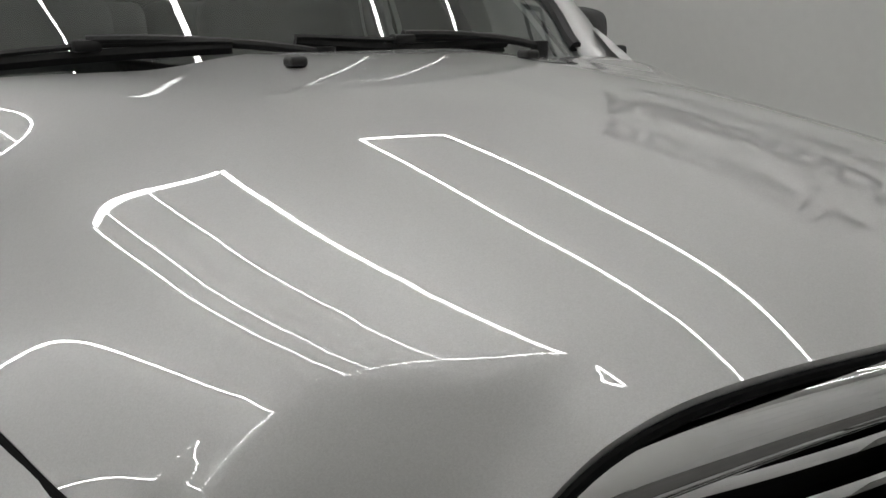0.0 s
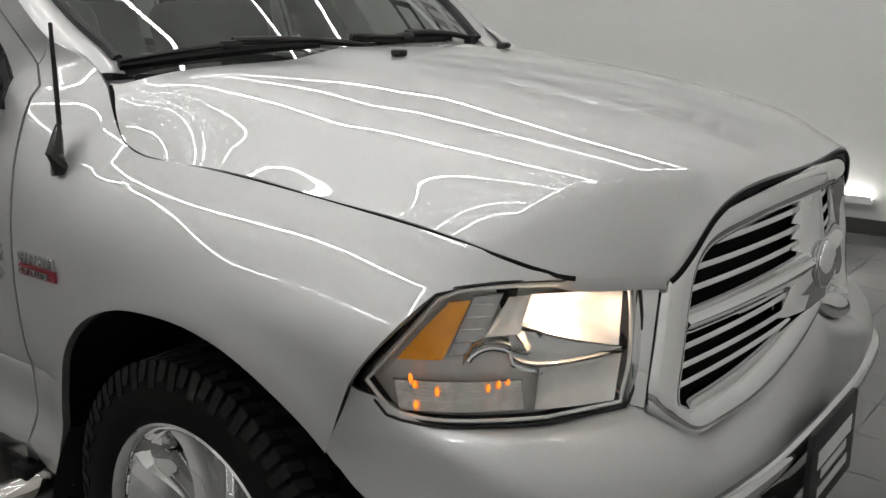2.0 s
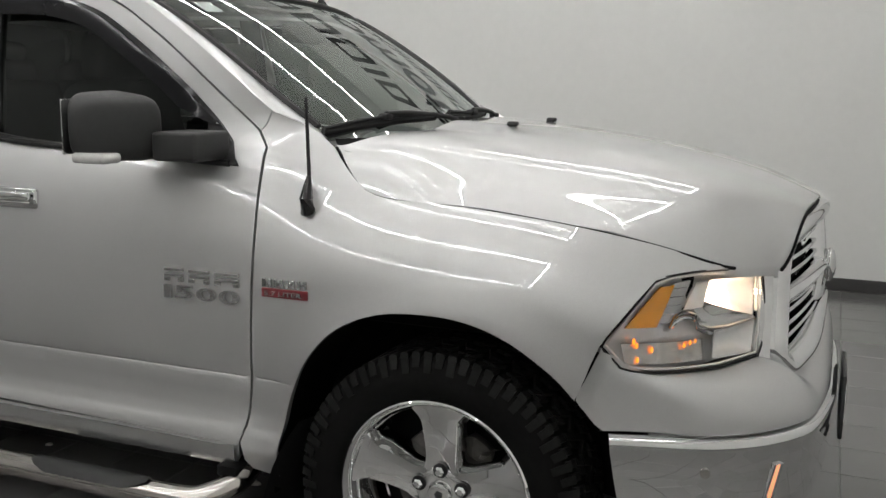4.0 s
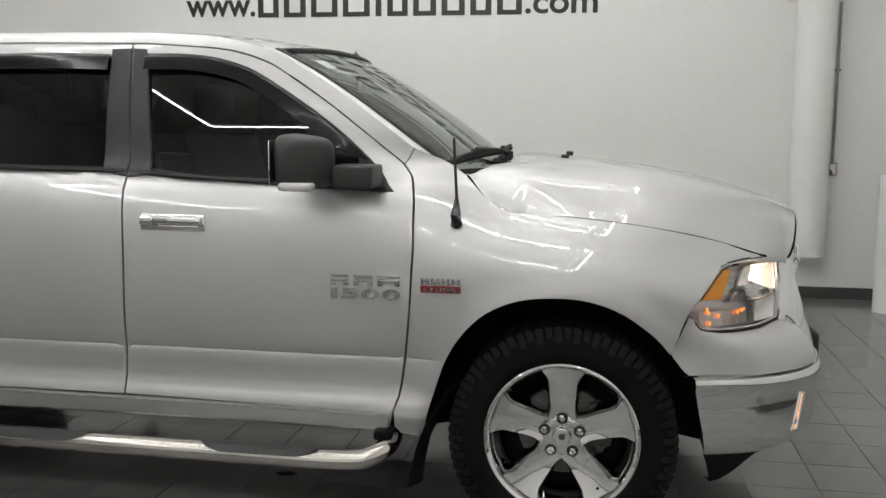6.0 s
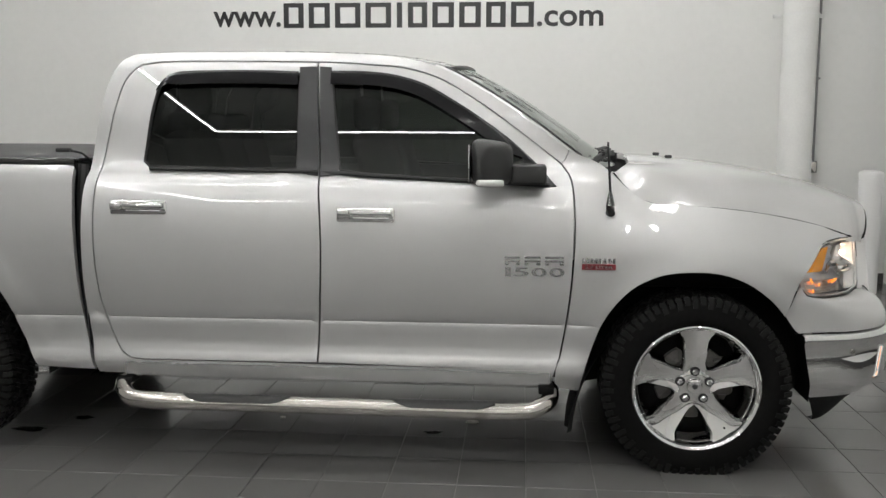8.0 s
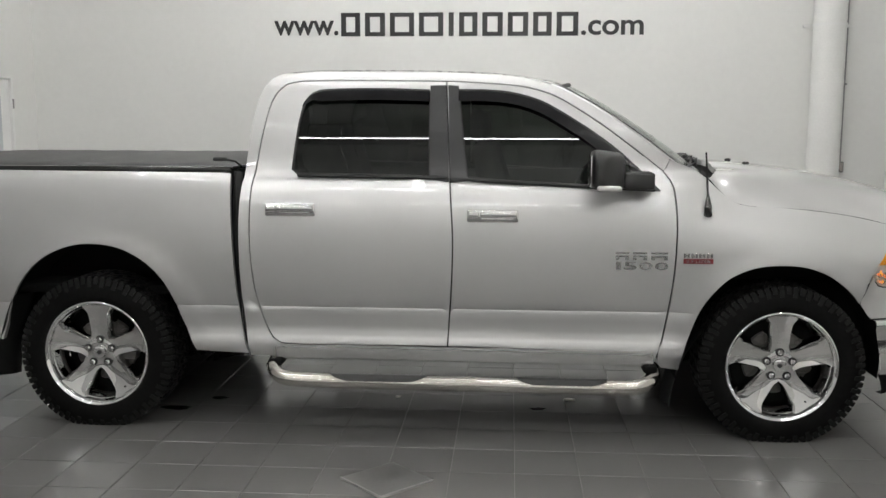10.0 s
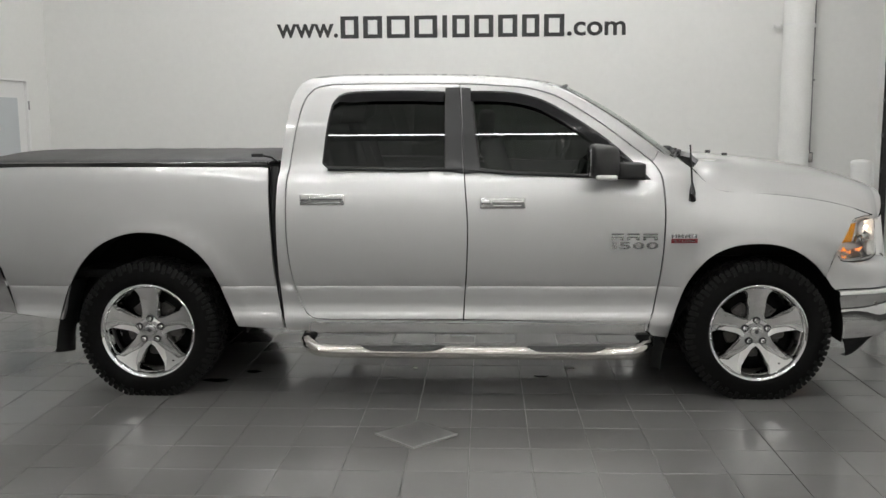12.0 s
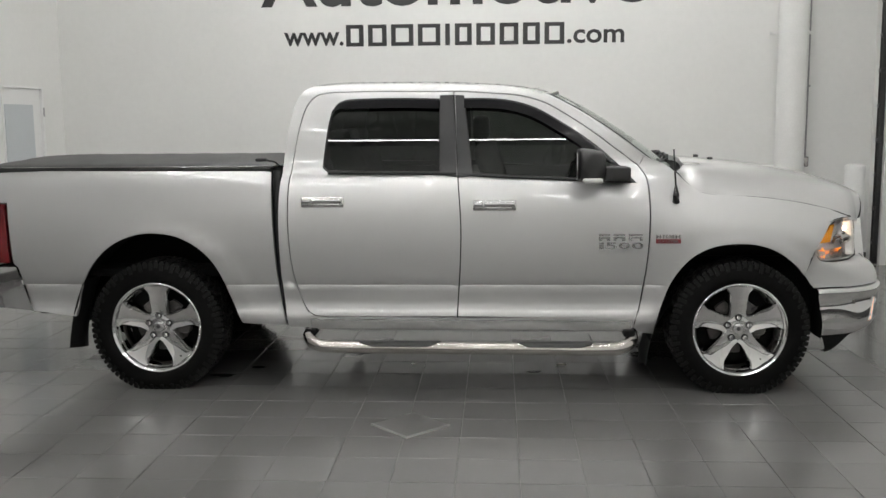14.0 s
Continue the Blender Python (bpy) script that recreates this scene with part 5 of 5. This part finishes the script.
def build_wheel():
    """A wheel standing at the origin with its outer face towards +y."""
    w = thing("wheel")
    tyre = part("tyre", lathe(tyre_profile(), 96), RUBBER, w, "black all-terrain tyre")
    bm = bmesh.new()
    N = 72
    for k in range(N):
        a = 2 * math.pi * k / N
        d = 2 * math.pi / N
        lo = k % 2
        for sg in (-1, 1):
            block(bm, 0.398, TR, sg * 0.122, sg * 0.088, a + 0.10 * d, a + 0.80 * d, 0.010 * sg, 0.006)
            # shoulder lugs reaching down the sidewall
            vs = []
            r_in = 0.362 if lo else 0.378
            for r, y in ((r_in, 0.1365), (0.398, 0.1270), (0.413, 0.120)):
                for aa in (a + 0.12 * d, a + 0.78 * d):
                    vs.append(((r * math.cos(aa), sg * y, r * math.sin(aa)), (r * math.cos(aa), sg * (y + 0.0042), r * math.sin(aa))))
            bv = [(bm.verts.new(p), bm.verts.new(q)) for p, q in vs]
            for i in (0, 2):
                bm.faces.new((bv[i][1], bv[i + 1][1], bv[i + 3][1], bv[i + 2][1]))
                bm.faces.new((bv[i][0], bv[i][1], bv[i + 2][1], bv[i + 2][0]))
                bm.faces.new((bv[i + 1][0], bv[i + 3][0], bv[i + 3][1], bv[i + 1][1]))
            bm.faces.new((bv[0][0], bv[1][0], bv[1][1], bv[0][1]))
            # inner rows
            block(bm, 0.400, TR + 0.001, sg * 0.078, sg * 0.040, a + (0.1 + 0.4 * lo) * d, a + (0.72 + 0.4 * lo) * d, 0.022 * sg, 0.006)
        block(bm, 0.400, TR + 0.001, -0.030, 0.030, a + 0.05 * d, a + 0.72 * d, 0.030 * (1 if lo else -1), 0.006)
    part("tread", bm, TREAD, tyre, smooth=False)
    for ob in (tyre, *tyre.children):
        for v in ob.data.vertices:
            if v.co.z < -0.392:
                v.co.y *= 1 + 0.25 * (-0.392 - v.co.z) / 0.024 * 0.3
                v.co.z = -0.392 - 0.02 * (-0.392 - v.co.z)
    # rim: barrel and lip
    rim = part("rim", lathe([(0.240, -0.11), (0.243, 0.00), (0.246, 0.06), (0.252, 0.088), (0.262, 0.100), (0.276, 0.108), (0.2855, 0.118), (0.2855, 0.131), (0.278, 0.1355), (0.268, 0.128), (0.262, 0.112)][::-1], 80), RIM, w, "chrome five-spoke rim")
    part("dish", lathe([(0.262, 0.110), (0.253, 0.084), (0.241, 0.056), (0.231, 0.032), (0.226, 0.005), (0.224, -0.02)], 60), CHROME, rim)
    # spokes
    for k in range(5):
        c = math.pi / 2 + k * 2 * math.pi / 5
        rows = []
        for i in range(13):
            q = i / 12
            r = 0.060 + 0.198 * q
            hw = 0.041 + 0.018 * q + 0.026 * sstep(0.76, 1.0, q) + 0.012 * sstep(0.22, 0.0, q)
            yt = 0.078 + 0.030 * q - 0.010 * math.sin(math.pi * q)
            ring = []
            for u, dy in ((-1.42, -0.075), (-1.32, -0.042), (-1.15, -0.015), (-1.02, -0.003), (-0.95, 0.0030), (-0.5, -0.0015), (0.0, -0.0045), (0.5, -0.0015), (0.95, 0.0030), (1.02, -0.003), (1.15, -0.015), (1.32, -0.042), (1.42, -0.075)):
                px, pz = r, u * hw
                ring.append(Vector((px * math.cos(c) - pz * math.sin(c), yt + dy, px * math.sin(c) + pz * math.cos(c))))
            rows.append(ring)
        part("spoke", grid_mesh(rows), RIM, rim, angle=0.5)
    hubp = [(0.001, 0.080), (0.04, 0.080), (0.066, 0.079), (0.086, 0.073), (0.096, 0.055), (0.100, 0.0)]
    part("hub", lathe(hubp, 40), RIM, rim)
    cap = part("centre_cap", lathe([(0.001, 0.094), (0.020, 0.094), (0.031, 0.092), (0.035, 0.086), (0.035, 0.080)], 32), CHROME, rim, "chrome centre cap")
    part("cap_mark", lathe([(0.001, 0.0955), (0.010, 0.0955), (0.014, 0.094)], 5), SATIN, cap)
    for k in range(5):
        a = math.pi / 2 + k * 2 * math.pi / 5
        x, z = 0.0675 * math.cos(a), 0.0675 * math.sin(a)
        part("lug_socket", tube_bm([(x, 0.070, z), (x, 0.0825, z)], 0.0215, 20), SEAL, rim)
        part("lug_nut", tube_bm([(x, 0.07, z), (x, 0.092, z), (x, 0.098, z)], [0.0152, 0.0152, 0.009], 6), CHROME, rim)
    va = math.radians(-126)
    part("valve", tube_bm([(0.238 * math.cos(va) , 0.07, 0.238 * math.sin(va)), (0.228 * math.cos(va), 0.10, 0.228 * math.sin(va))], 0.005, 8), SEAL, rim)
    part("brake_disc", lathe([(0.07, 0.005), (0.165, 0.005), (0.168, 0.0), (0.168, -0.02), (0.07, -0.02)], 48), IRON, w, "dull iron brake disc")
    part("brake_caliper", box_bm((0.09, 0.07, 0.17), (-0.135, 0.0, 0.03), 0.02, 2), IRON, w)
    part("drum", lathe([(0.001, -0.05), (0.235, -0.05), (0.235, -0.06), (0.001, -0.06)], 32), DARK, w)
    return w


wheel = build_wheel()
wheel.parent = truck
wheel.matrix_basis = pose(0, -0.855, 0.393, 0, 0, 180)
for x, y, rz, ry in ((-3.569, -0.855, 180, 0), (0, 0.855, 0, 0), (-3.569, 0.855, 0, 0)):
    copy_thing(wheel, pose(x, y, 0.393, 0, ry, rz))

# wheel wells, flaps, chassis
for s in (-1, 1):
    for cx, cz, rr, ends in ((0.0, 0.40, 0.53, (-10, 190)), (-3.545, 0.43, 0.565, (-5, 185))):
        rows = []
        for i in range(25):
            a = math.radians(ends[0] + (ends[1] - ends[0]) * i / 24)
            px, pz = cx + rr * math.cos(a), cz + rr * math.sin(a)
            yb = half(px, max(0.45, pz)) - 0.03
            rows.append([Vector((px, s * y, pz)) for y in (yb, yb - 0.03, 0.62)] + [Vector((cx + 0.3 * rr * math.cos(a), s * 0.60, cz + 0.3 * rr * math.sin(a)))])
        part("wheel_liner", grid_mesh(rows), DARK, truck, "black plastic wheel liner")
    for cx, top, lean in ((-0.515, 0.56, 0.05), (-4.075, 0.70, 0.05)):
        rows = []
        for i in range(9):
            q = i / 8
            z = top + (0.175 + (0.09 if cx < -1 else 0) - top) * q
            x = cx - lean * q + (0.10 * (1 - q) ** 2.5 if cx > -1 else 0.07 * (1 - q) ** 2.2)
            rows.append([Vector((x + 0.035 * (1 - abs(v)), s * (0.86 + 0.135 * v), z - (0.05 * (1 - v) / 2 if i == 8 else 0))) for v in (-1, -0.6, -0.2, 0.2, 0.6, 1)])
        bm = grid_mesh(rows)
        bmesh.ops.solidify(bm, geom=bm.faces[:], thickness=0.006)
        part("mud_flap", bm, PLASTIC, truck, "black moulded mud flap")
part("chassis_rail", box_bm((4.9, 0.09, 0.16), (-2.1, -0.45, 0.46), 0.01), DARK, truck)
part("chassis_rail", box_bm((4.9, 0.09, 0.16), (-2.1, 0.45, 0.46), 0.01), DARK, truck)
part("floor_pan", box_bm((2.2, 1.75, 0.06), (-1.68, 0, 0.44), 0.02), DARK, truck)
part("bed_floor", box_bm((1.85, 1.70, 0.05), (-3.76, 0, 0.72), 0.01), DARK, truck)
part("axle", tube_bm([(-3.569, -0.75, 0.40), (-3.569, -0.14, 0.40), (-3.569, 0, 0.40), (-3.569, 0.14, 0.40), (-3.569, 0.75, 0.40)], [0.05, 0.05, 0.15, 0.05, 0.05], 14), DARK, truck)
part("axle", tube_bm([(0, -0.75, 0.40), (0, 0.75, 0.40)], 0.045, 12), DARK, truck)
part("drive_shaft", tube_bm([(-0.9, 0, 0.46), (-3.45, 0, 0.42)], 0.04, 12), DARK, truck)
part("exhaust", tube_bm([(-0.8, -0.28, 0.40), (-2.4, -0.28, 0.38), (-3.0, -0.36, 0.40), (-4.5, -0.55, 0.45)], 0.04, 10), IRON, truck)

# ---- step bars ----
for s in (-1, 1):
    sb = thing("step_bar")
    sb.parent = truck
    path = smooth_line([(-2.60, s * 0.90, 0.375), (-2.612, s * 0.985, 0.350), (-2.565, s * 1.055, 0.318), (-2.46, s * 1.075, 0.303), (-2.0, s * 1.08, 0.300), (-1.2, s * 1.08, 0.296), (-0.80, s * 1.075, 0.294), (-0.70, s * 1.055, 0.305), (-0.645, s * 0.99, 0.330), (-0.640, s * 0.90, 0.355)], 0.03, False)
    part("tube", tube_bm(path, 0.0385, 20), STEEL, sb, "polished stainless step tube")
    for x0, x1 in ((-2.29, -1.80), (-1.335, -0.885)):
        rows = []
        for i in range(33):
            q = i / 32
            x = x0 + (x1 - x0) * q
            e = min(1, q * 6, (1 - q) * 6) ** 0.6
            rows.append([Vector((x, s * (1.08 + 0.044 * math.sin(a) * (0.35 + 0.65 * e)), 0.298 + 0.0415 * math.cos(a * (0.4 + 0.6 * e)) + (0.0025 if i % 2 else 0))) for a in (-1.25, -0.8, -0.4, 0, 0.4, 0.8, 1.25)])
        part("step_pad", grid_mesh(rows), PLASTIC, sb, "black ribbed step pad")
    for x in (-2.60, -0.66):
        part("bracket", box_bm((0.07, 0.20, 0.035), (x, s * 0.93 - s * 0.02, 0.372 if x != -1.62 else 0.345), 0.008), DARK, sb)

# ---- bed rear, tonneau ----
part("tailgate", box_bm((0.07, 1.50, 0.62), (-4.735, 0, 1.05), 0.02, 3), PAINT, truck)
for s in (-1, 1):
    to = smooth_line([(-4.474, 0.895), (-4.478, 1.03), (-4.490, 1.168)], 0.04, False) + smooth_line([(-4.56, 1.172), (-4.66, 1.168), (-4.735, 1.155)], 0.04, False) + smooth_line([(-4.74, 1.0), (-4.73, 0.80)], 0.05, False) + [(-4.60, 0.80), (-4.47, 0.803)]
    panel("tail_light", to, side_fn(s, 0.004), RED, truck, (0, s, 0.1), step=0.05, thick=0.03, label="dark red tail light")
    rows = [[Vector((-4.44 - 0.42 * q, s * (0.985 - 0.10 * q ** 3), z - 0.04 * (1 - q) * (z < 0.7))) for q in (i / 10 for i in range(11))] for z in (0.775, 0.765, 0.74, 0.60, 0.54)]
    rows = [[p + Vector((0.08 * (0.775 - p.z) / 0.235, 0, 0)) for p in r] for r in rows]
    part("rear_bumper_end", grid_mesh(rows), CHROME, truck, "chrome rear bumper corner")
part("rear_bumper", box_bm((0.14, 1.80, 0.20), (-4.86, 0, 0.66), 0.03, 3), CHROME, truck)
part("rear_valance", box_bm((0.35, 1.85, 0.05), (-4.55, 0, 0.53), 0.01), DARK, truck)

ton = thing("tonneau_cover")
ton.parent = truck
rows = []
for i in range(27):
    x = -2.835 - 1.90 * i / 26
    e = min(1, i / 1.5, (26 - i) / 1.5)
    rows.append([Vector((x, v * 0.912, 1.385 + 0.045 * (1 - abs(v) ** 2.2) * e + 0.0022 * math.sin(i * 1.7 + 5 * v) - (0.018 if abs(v) == 1 else 0))) for v in (-1, -0.97, -0.8, -0.6, -0.4, -0.2, 0, 0.2, 0.4, 0.6, 0.8, 0.97, 1)])
part("cover", grid_mesh(rows), VINYL, ton, "black vinyl tonneau cover")
for s in (-1, 1):
    part("side_rail", box_bm((1.90, 0.05, 0.035), (-3.785, s * 0.893, 1.370), 0.008), GLOSSBLACK, ton)
    part("latch", box_bm((0.07, 0.03, 0.02), (-2.90, s * 0.88, 1.425), 0.006), PLASTIC, ton)
    part("strap", tube_bm([(-2.88, s * 0.88, 1.425), (-2.82, s * 0.87, 1.412), (-2.79, s * 0.86, 1.385)], 0.006, 6), SEAL, ton)
part("front_bulkhead", box_bm((0.04, 1.82, 0.62), (-2.85, 0, 1.06), 0.01), DARK, truck)
# black weather strip in the gap between cab and bed
for s in (-1, 1):
    part("gap_strip", tube_bm([(-2.798, s * 0.90, 1.36), (-2.80, s * 0.93, 1.2), (-2.797, s * 0.955, 1.0), (-2.785, s * 0.955, 0.75), (-2.763, s * 0.94, 0.54), (-2.74, s * 0.92, 0.42)], 0.024, 8), SEAL, truck)

# ---- badges ----
def side_block(parent, nm, x0, x1, z0, z1, material, off=0.004):
    y = -(half((x0 + x1) / 2, (z0 + z1) / 2) + off)
    return part(nm, box_bm((x1 - x0, 0.008, z1 - z0), ((x0 + x1) / 2, y, (z0 + z1) / 2), 0.002), material, parent, smooth=False)


bad = thing("door_badge")
bad.parent = truck
for x0, x1 in ((-0.852, -0.784), (-0.766, -0.694), (-0.676, -0.592)):
    side_block(bad, "bar", x0, x1, 0.952, 0.962, BADGE)
    side_block(bad, "bar", x0, x1, 0.968, 0.979, BADGE)
    side_block(bad, "bar", x0, x0 + 0.020, 0.938, 0.951, BADGE)
    side_block(bad, "bar", x1 - 0.020, x1, 0.938, 0.951, BADGE)
for ch, x0, x1 in (("1", -0.850, -0.824), ("5", -0.812, -0.746), ("0", -0.735, -0.668), ("0", -0.657, -0.590)):
    ob = place("digit", text_mesh(ch, 0.040, x1 - x0), BADGE, bad)
    ob.location = (x0, -(half(-0.72, 0.91) + 0.009), 0.889)
bad2 = thing("fender_badge")
bad2.parent = truck
for i in range(4):
    x0 = -0.515 + 0.0375 * i
    side_block(bad2, "bar", x0, x0 + 0.011, 0.951, 0.975, BADGE)
    side_block(bad2, "bar", x0 + 0.020, x0 + 0.031, 0.951, 0.975, BADGE)
    side_block(bad2, "bar", x0 + 0.012, x0 + 0.019, 0.959, 0.967, BADGE)
side_block(bad2, "plate", -0.516, -0.369, 0.922, 0.948, REDPLATE)
me = text_mesh("5.7 LITER", 0.014, 0.12)
ob = place("lettering", me, BADGE, bad2)
ob.location = (-0.503, -(half(-0.44, 0.935) + 0.0105), 0.928)

# ---- cabin ----
cab = thing("cabin")
cab.parent = truck
part("dashboard", grid_mesh([[Vector((-0.62 - 0.02 * abs(v) * 3 + dx, v * 0.74, z + (0.045 * math.exp(-((v - 0.5) / 0.2) ** 2) if i in (2, 3) else 0))) for v in (-1 + j / 12 for j in range(25))] for i, (dx, z) in enumerate(((0.17, 1.325), (0.05, 1.325), (-0.10, 1.31), (-0.22, 1.27), (-0.27, 1.15), (-0.22, 0.85)))]), DASH, cab, "dark grained dashboard")
part("cabin_floor", box_bm((2.1, 1.6, 0.05), (-1.7, 0, 0.62), 0.01), SEAT, cab)
for s in (-1, 1):
    part("door_card", box_bm((1.95, 0.03, 0.66), (-1.70, s * 0.885, 0.97), 0.01), DASH, cab)
part("headliner", grid_mesh([[Vector((x, v * (half(x, RZ(x)) - 0.06), RZ(x) - 0.035 + 0.02 * (1 - v * v))) for v in (-1 + j / 8 for j in range(17))] for x in (-2.62, -2.2, -1.8, -1.4, -1.2)]), mat("headliner_cloth", (0.30, 0.30, 0.29), 0.9, vary=0.05, bump=0.2), cab)
for x, ys in ((-1.30, (-0.38, 0.38)), (-2.22, (-0.45, 0.0, 0.45))):
    for y in ys:
        w = 0.50 if x > -2 else 0.46
        st = thing("seat")
        st.parent = cab
        part("cushion", box_bm((0.52, w, 0.16), (x + 0.20, y, 0.86), 0.05, 3), SEAT, st)
        bm = box_bm((0.15, w, 0.66), (0, 0, 0.33), 0.055, 3)
        bmesh.ops.rotate(bm, cent=(0, 0, 0), matrix=Matrix.Rotation(radians(-17), 3, "Y"), verts=bm.verts)
        bmesh.ops.translate(bm, vec=(x - 0.05, y, 0.88), verts=bm.verts)
        part("backrest", bm, SEAT, st)
        part("headrest", box_bm((0.10, 0.27, 0.17), (x - 0.26, y, 1.60 if x > -2 else 1.52), 0.04, 3), SEAT, st)
        for dy in (-0.06, 0.06):
            part("post", tube_bm([(x - 0.25, y + dy, 1.42), (x - 0.26, y + dy, 1.56)], 0.007, 6), CHROME, st)
part("steering_wheel", tube_bm([(-0.98 + 0.10 * math.sin(a), 0.38 + 0.185 * math.cos(a), 1.16 + 0.165 * math.sin(a)) for a in (2 * math.pi * k / 36 for k in range(37))], 0.016, 8, False), DASH, cab)
part("steering_hub", box_bm((0.06, 0.16, 0.13), (-0.965, 0.38, 1.16), 0.03), DASH, cab)
part("rear_view_mirror", box_bm((0.03, 0.25, 0.075), (-0.98, 0, 1.70), 0.012), PLASTIC, cab)
part("sticker", grid_mesh([[shield_pt(0.10 + 0.09 * i / 2, -0.80 + 0.10 * j / 2, -0.006) for j in range(3)] for i in range(3)]), WHITEBAR, cab)


# ---- floor ----
floor = thing("floor", (0, 0, 0), "grey glazed porcelain floor tiles with dark grout, scuffed and damp-stained", "floor", kind="structure")
part("grout_bed", box_bm((X1 - X0 + 0.3, Y1 - Y0 + 0.3, 0.2), ((X0 + X1) / 2, (Y0 + Y1) / 2, -0.1045)), GROUT, floor, smooth=False)
TX, TY, OX, OYY = 0.3005, 0.3165, -1.648, 0.060


def tile_geom(sx, sy):
    b, z, d = 0.0018, 0.0, 0.010
    hx, hy = sx / 2 - 0.0016, sy / 2 - 0.0016
    vs = [(x * hx, y * hy, -d) for x, y in ((-1, -1), (1, -1), (1, 1), (-1, 1))] + [(x * hx, y * hy, z - b * 0.6) for x, y in ((-1, -1), (1, -1), (1, 1), (-1, 1))] + [(x * (hx - b), y * (hy - b), z) for x, y in ((-1, -1), (1, -1), (1, 1), (-1, 1))]
    fs = [(8, 9, 10, 11)]
    for i in range(4):
        j = (i + 1) % 4
        fs += [(i, j, 4 + j, 4 + i), (4 + i, 4 + j, 8 + j, 8 + i)]
    return vs, fs


tv, tf = tile_geom(TX, TY)
tile_me = bpy.data.meshes.new("tile")
tile_me.from_pydata(tv, [], tf)
tile_me.materials.append(TILE)
rest_v, rest_f = [], []
DIAMOND = (-1.93, -1.645)
rng = random.Random(5)
for i in range(-17, 16):
    for j in range(-30, 16):
        cx, cy = OX + (i + 0.5) * TX, OYY + (j + 0.5) * TY
        if not (X0 - 0.1 < cx < X1 + 0.1 and Y0 - 0.1 < cy < Y1 + 0.1):
            continue
        dz = rng.uniform(-0.0006, 0.0006)
        if -4.3 < cx < 1.4 and -2.75 < cy < 2.2:
            ob = new("tile", tile_me)
            ob.parent = floor
            ob.location = (cx, cy, dz)
        else:
            s0 = len(rest_v)
            rest_v += [(x + cx, y + cy, z + dz) for x, y, z in tv]
            rest_f += [[q + s0 for q in f] for f in tf]
me = bpy.data.meshes.new("outer_tiles")
me.from_pydata(rest_v, [], rest_f)
tagged(place("outer_tiles", me, TILE, floor), kind="stuff")
# raised square lid set cornerwise in the floor
lid = thing("floor_hatch", (DIAMOND[0], DIAMOND[1], 0), "square grey floor hatch set cornerwise into the tiles", "floor hatch", kind="structure")
bm = box_bm((0.30, 0.30, 0.012), (0, 0, 0.0022), 0.003)
part("plate", bm, HATCHGREY, lid, smooth=False).rotation_euler = (0, 0, radians(45))
for nm, size, at, m in (("rim", (0.300, 0.007, 0.012), (0, -0.1535, 0.0048), HATCHTRIM), ("rim", (0.007, 0.307, 0.012), (-0.1535, -0.0035, 0.0048), HATCHTRIM), ("rim", (0.300, 0.004, 0.006), (0, 0.152, 0.002), GREYMETAL), ("rim", (0.004, 0.300, 0.006), (0.152, 0, 0.002), GREYMETAL)):
    part(nm, box_bm(size, at, 0.002), m, lid, smooth=False).rotation_euler = (0, 0, radians(45))


# small dirt on the tiles
def blot(rx, ry, seed, h):
    r = random.Random(seed)
    ph = [r.uniform(0, 6.28) for _ in range(4)]
    n = 40
    rows = []
    for f, z in ((1.0, 0.0), (0.93, h * 0.7), (0.6, h), (0.02, h)):
        rows.append([Vector((rx * f * math.cos(a) * (1 + 0.16 * math.sin(3 * a + ph[0]) + 0.10 * math.sin(7 * a + ph[1])), ry * f * math.sin(a) * (1 + 0.16 * math.sin(2 * a + ph[2]) + 0.10 * math.sin(5 * a + ph[3])), z)) for a in (2 * math.pi * k / n for k in range(n))])
    return grid_mesh(rows, close_v=True)


for k, (x, y, rx, ry) in enumerate(((-3.268, -0.645, 0.085, 0.042), (-3.080, -0.436, 0.050, 0.028), (-1.213, -0.507, 0.045, 0.028))):
    w = tagged(place("wet_spot", bpy.data.meshes.new("wet_spot"), WETSPOT), "small dark wet spot on the grey floor tiles", "wet spot", "wet spots")
    blot(rx, ry, k, 0.0012).to_mesh(w.data)
    w.location = (x, y, 0.0007)
for k, (x, y) in enumerate(((-1.026, -0.330), (-2.032, -0.338))):
    w = tagged(place("dirt_crumb", bpy.data.meshes.new("dirt_crumb"), CRUMB), "small pale crumb of dirt on the floor tiles", "dirt", "crumbs of dirt")
    blot(0.032 - 0.018 * k, 0.015, 7 + k, 0.012 - 0.005 * k).to_mesh(w.data)
    w.location = (x, y, 0.0005)
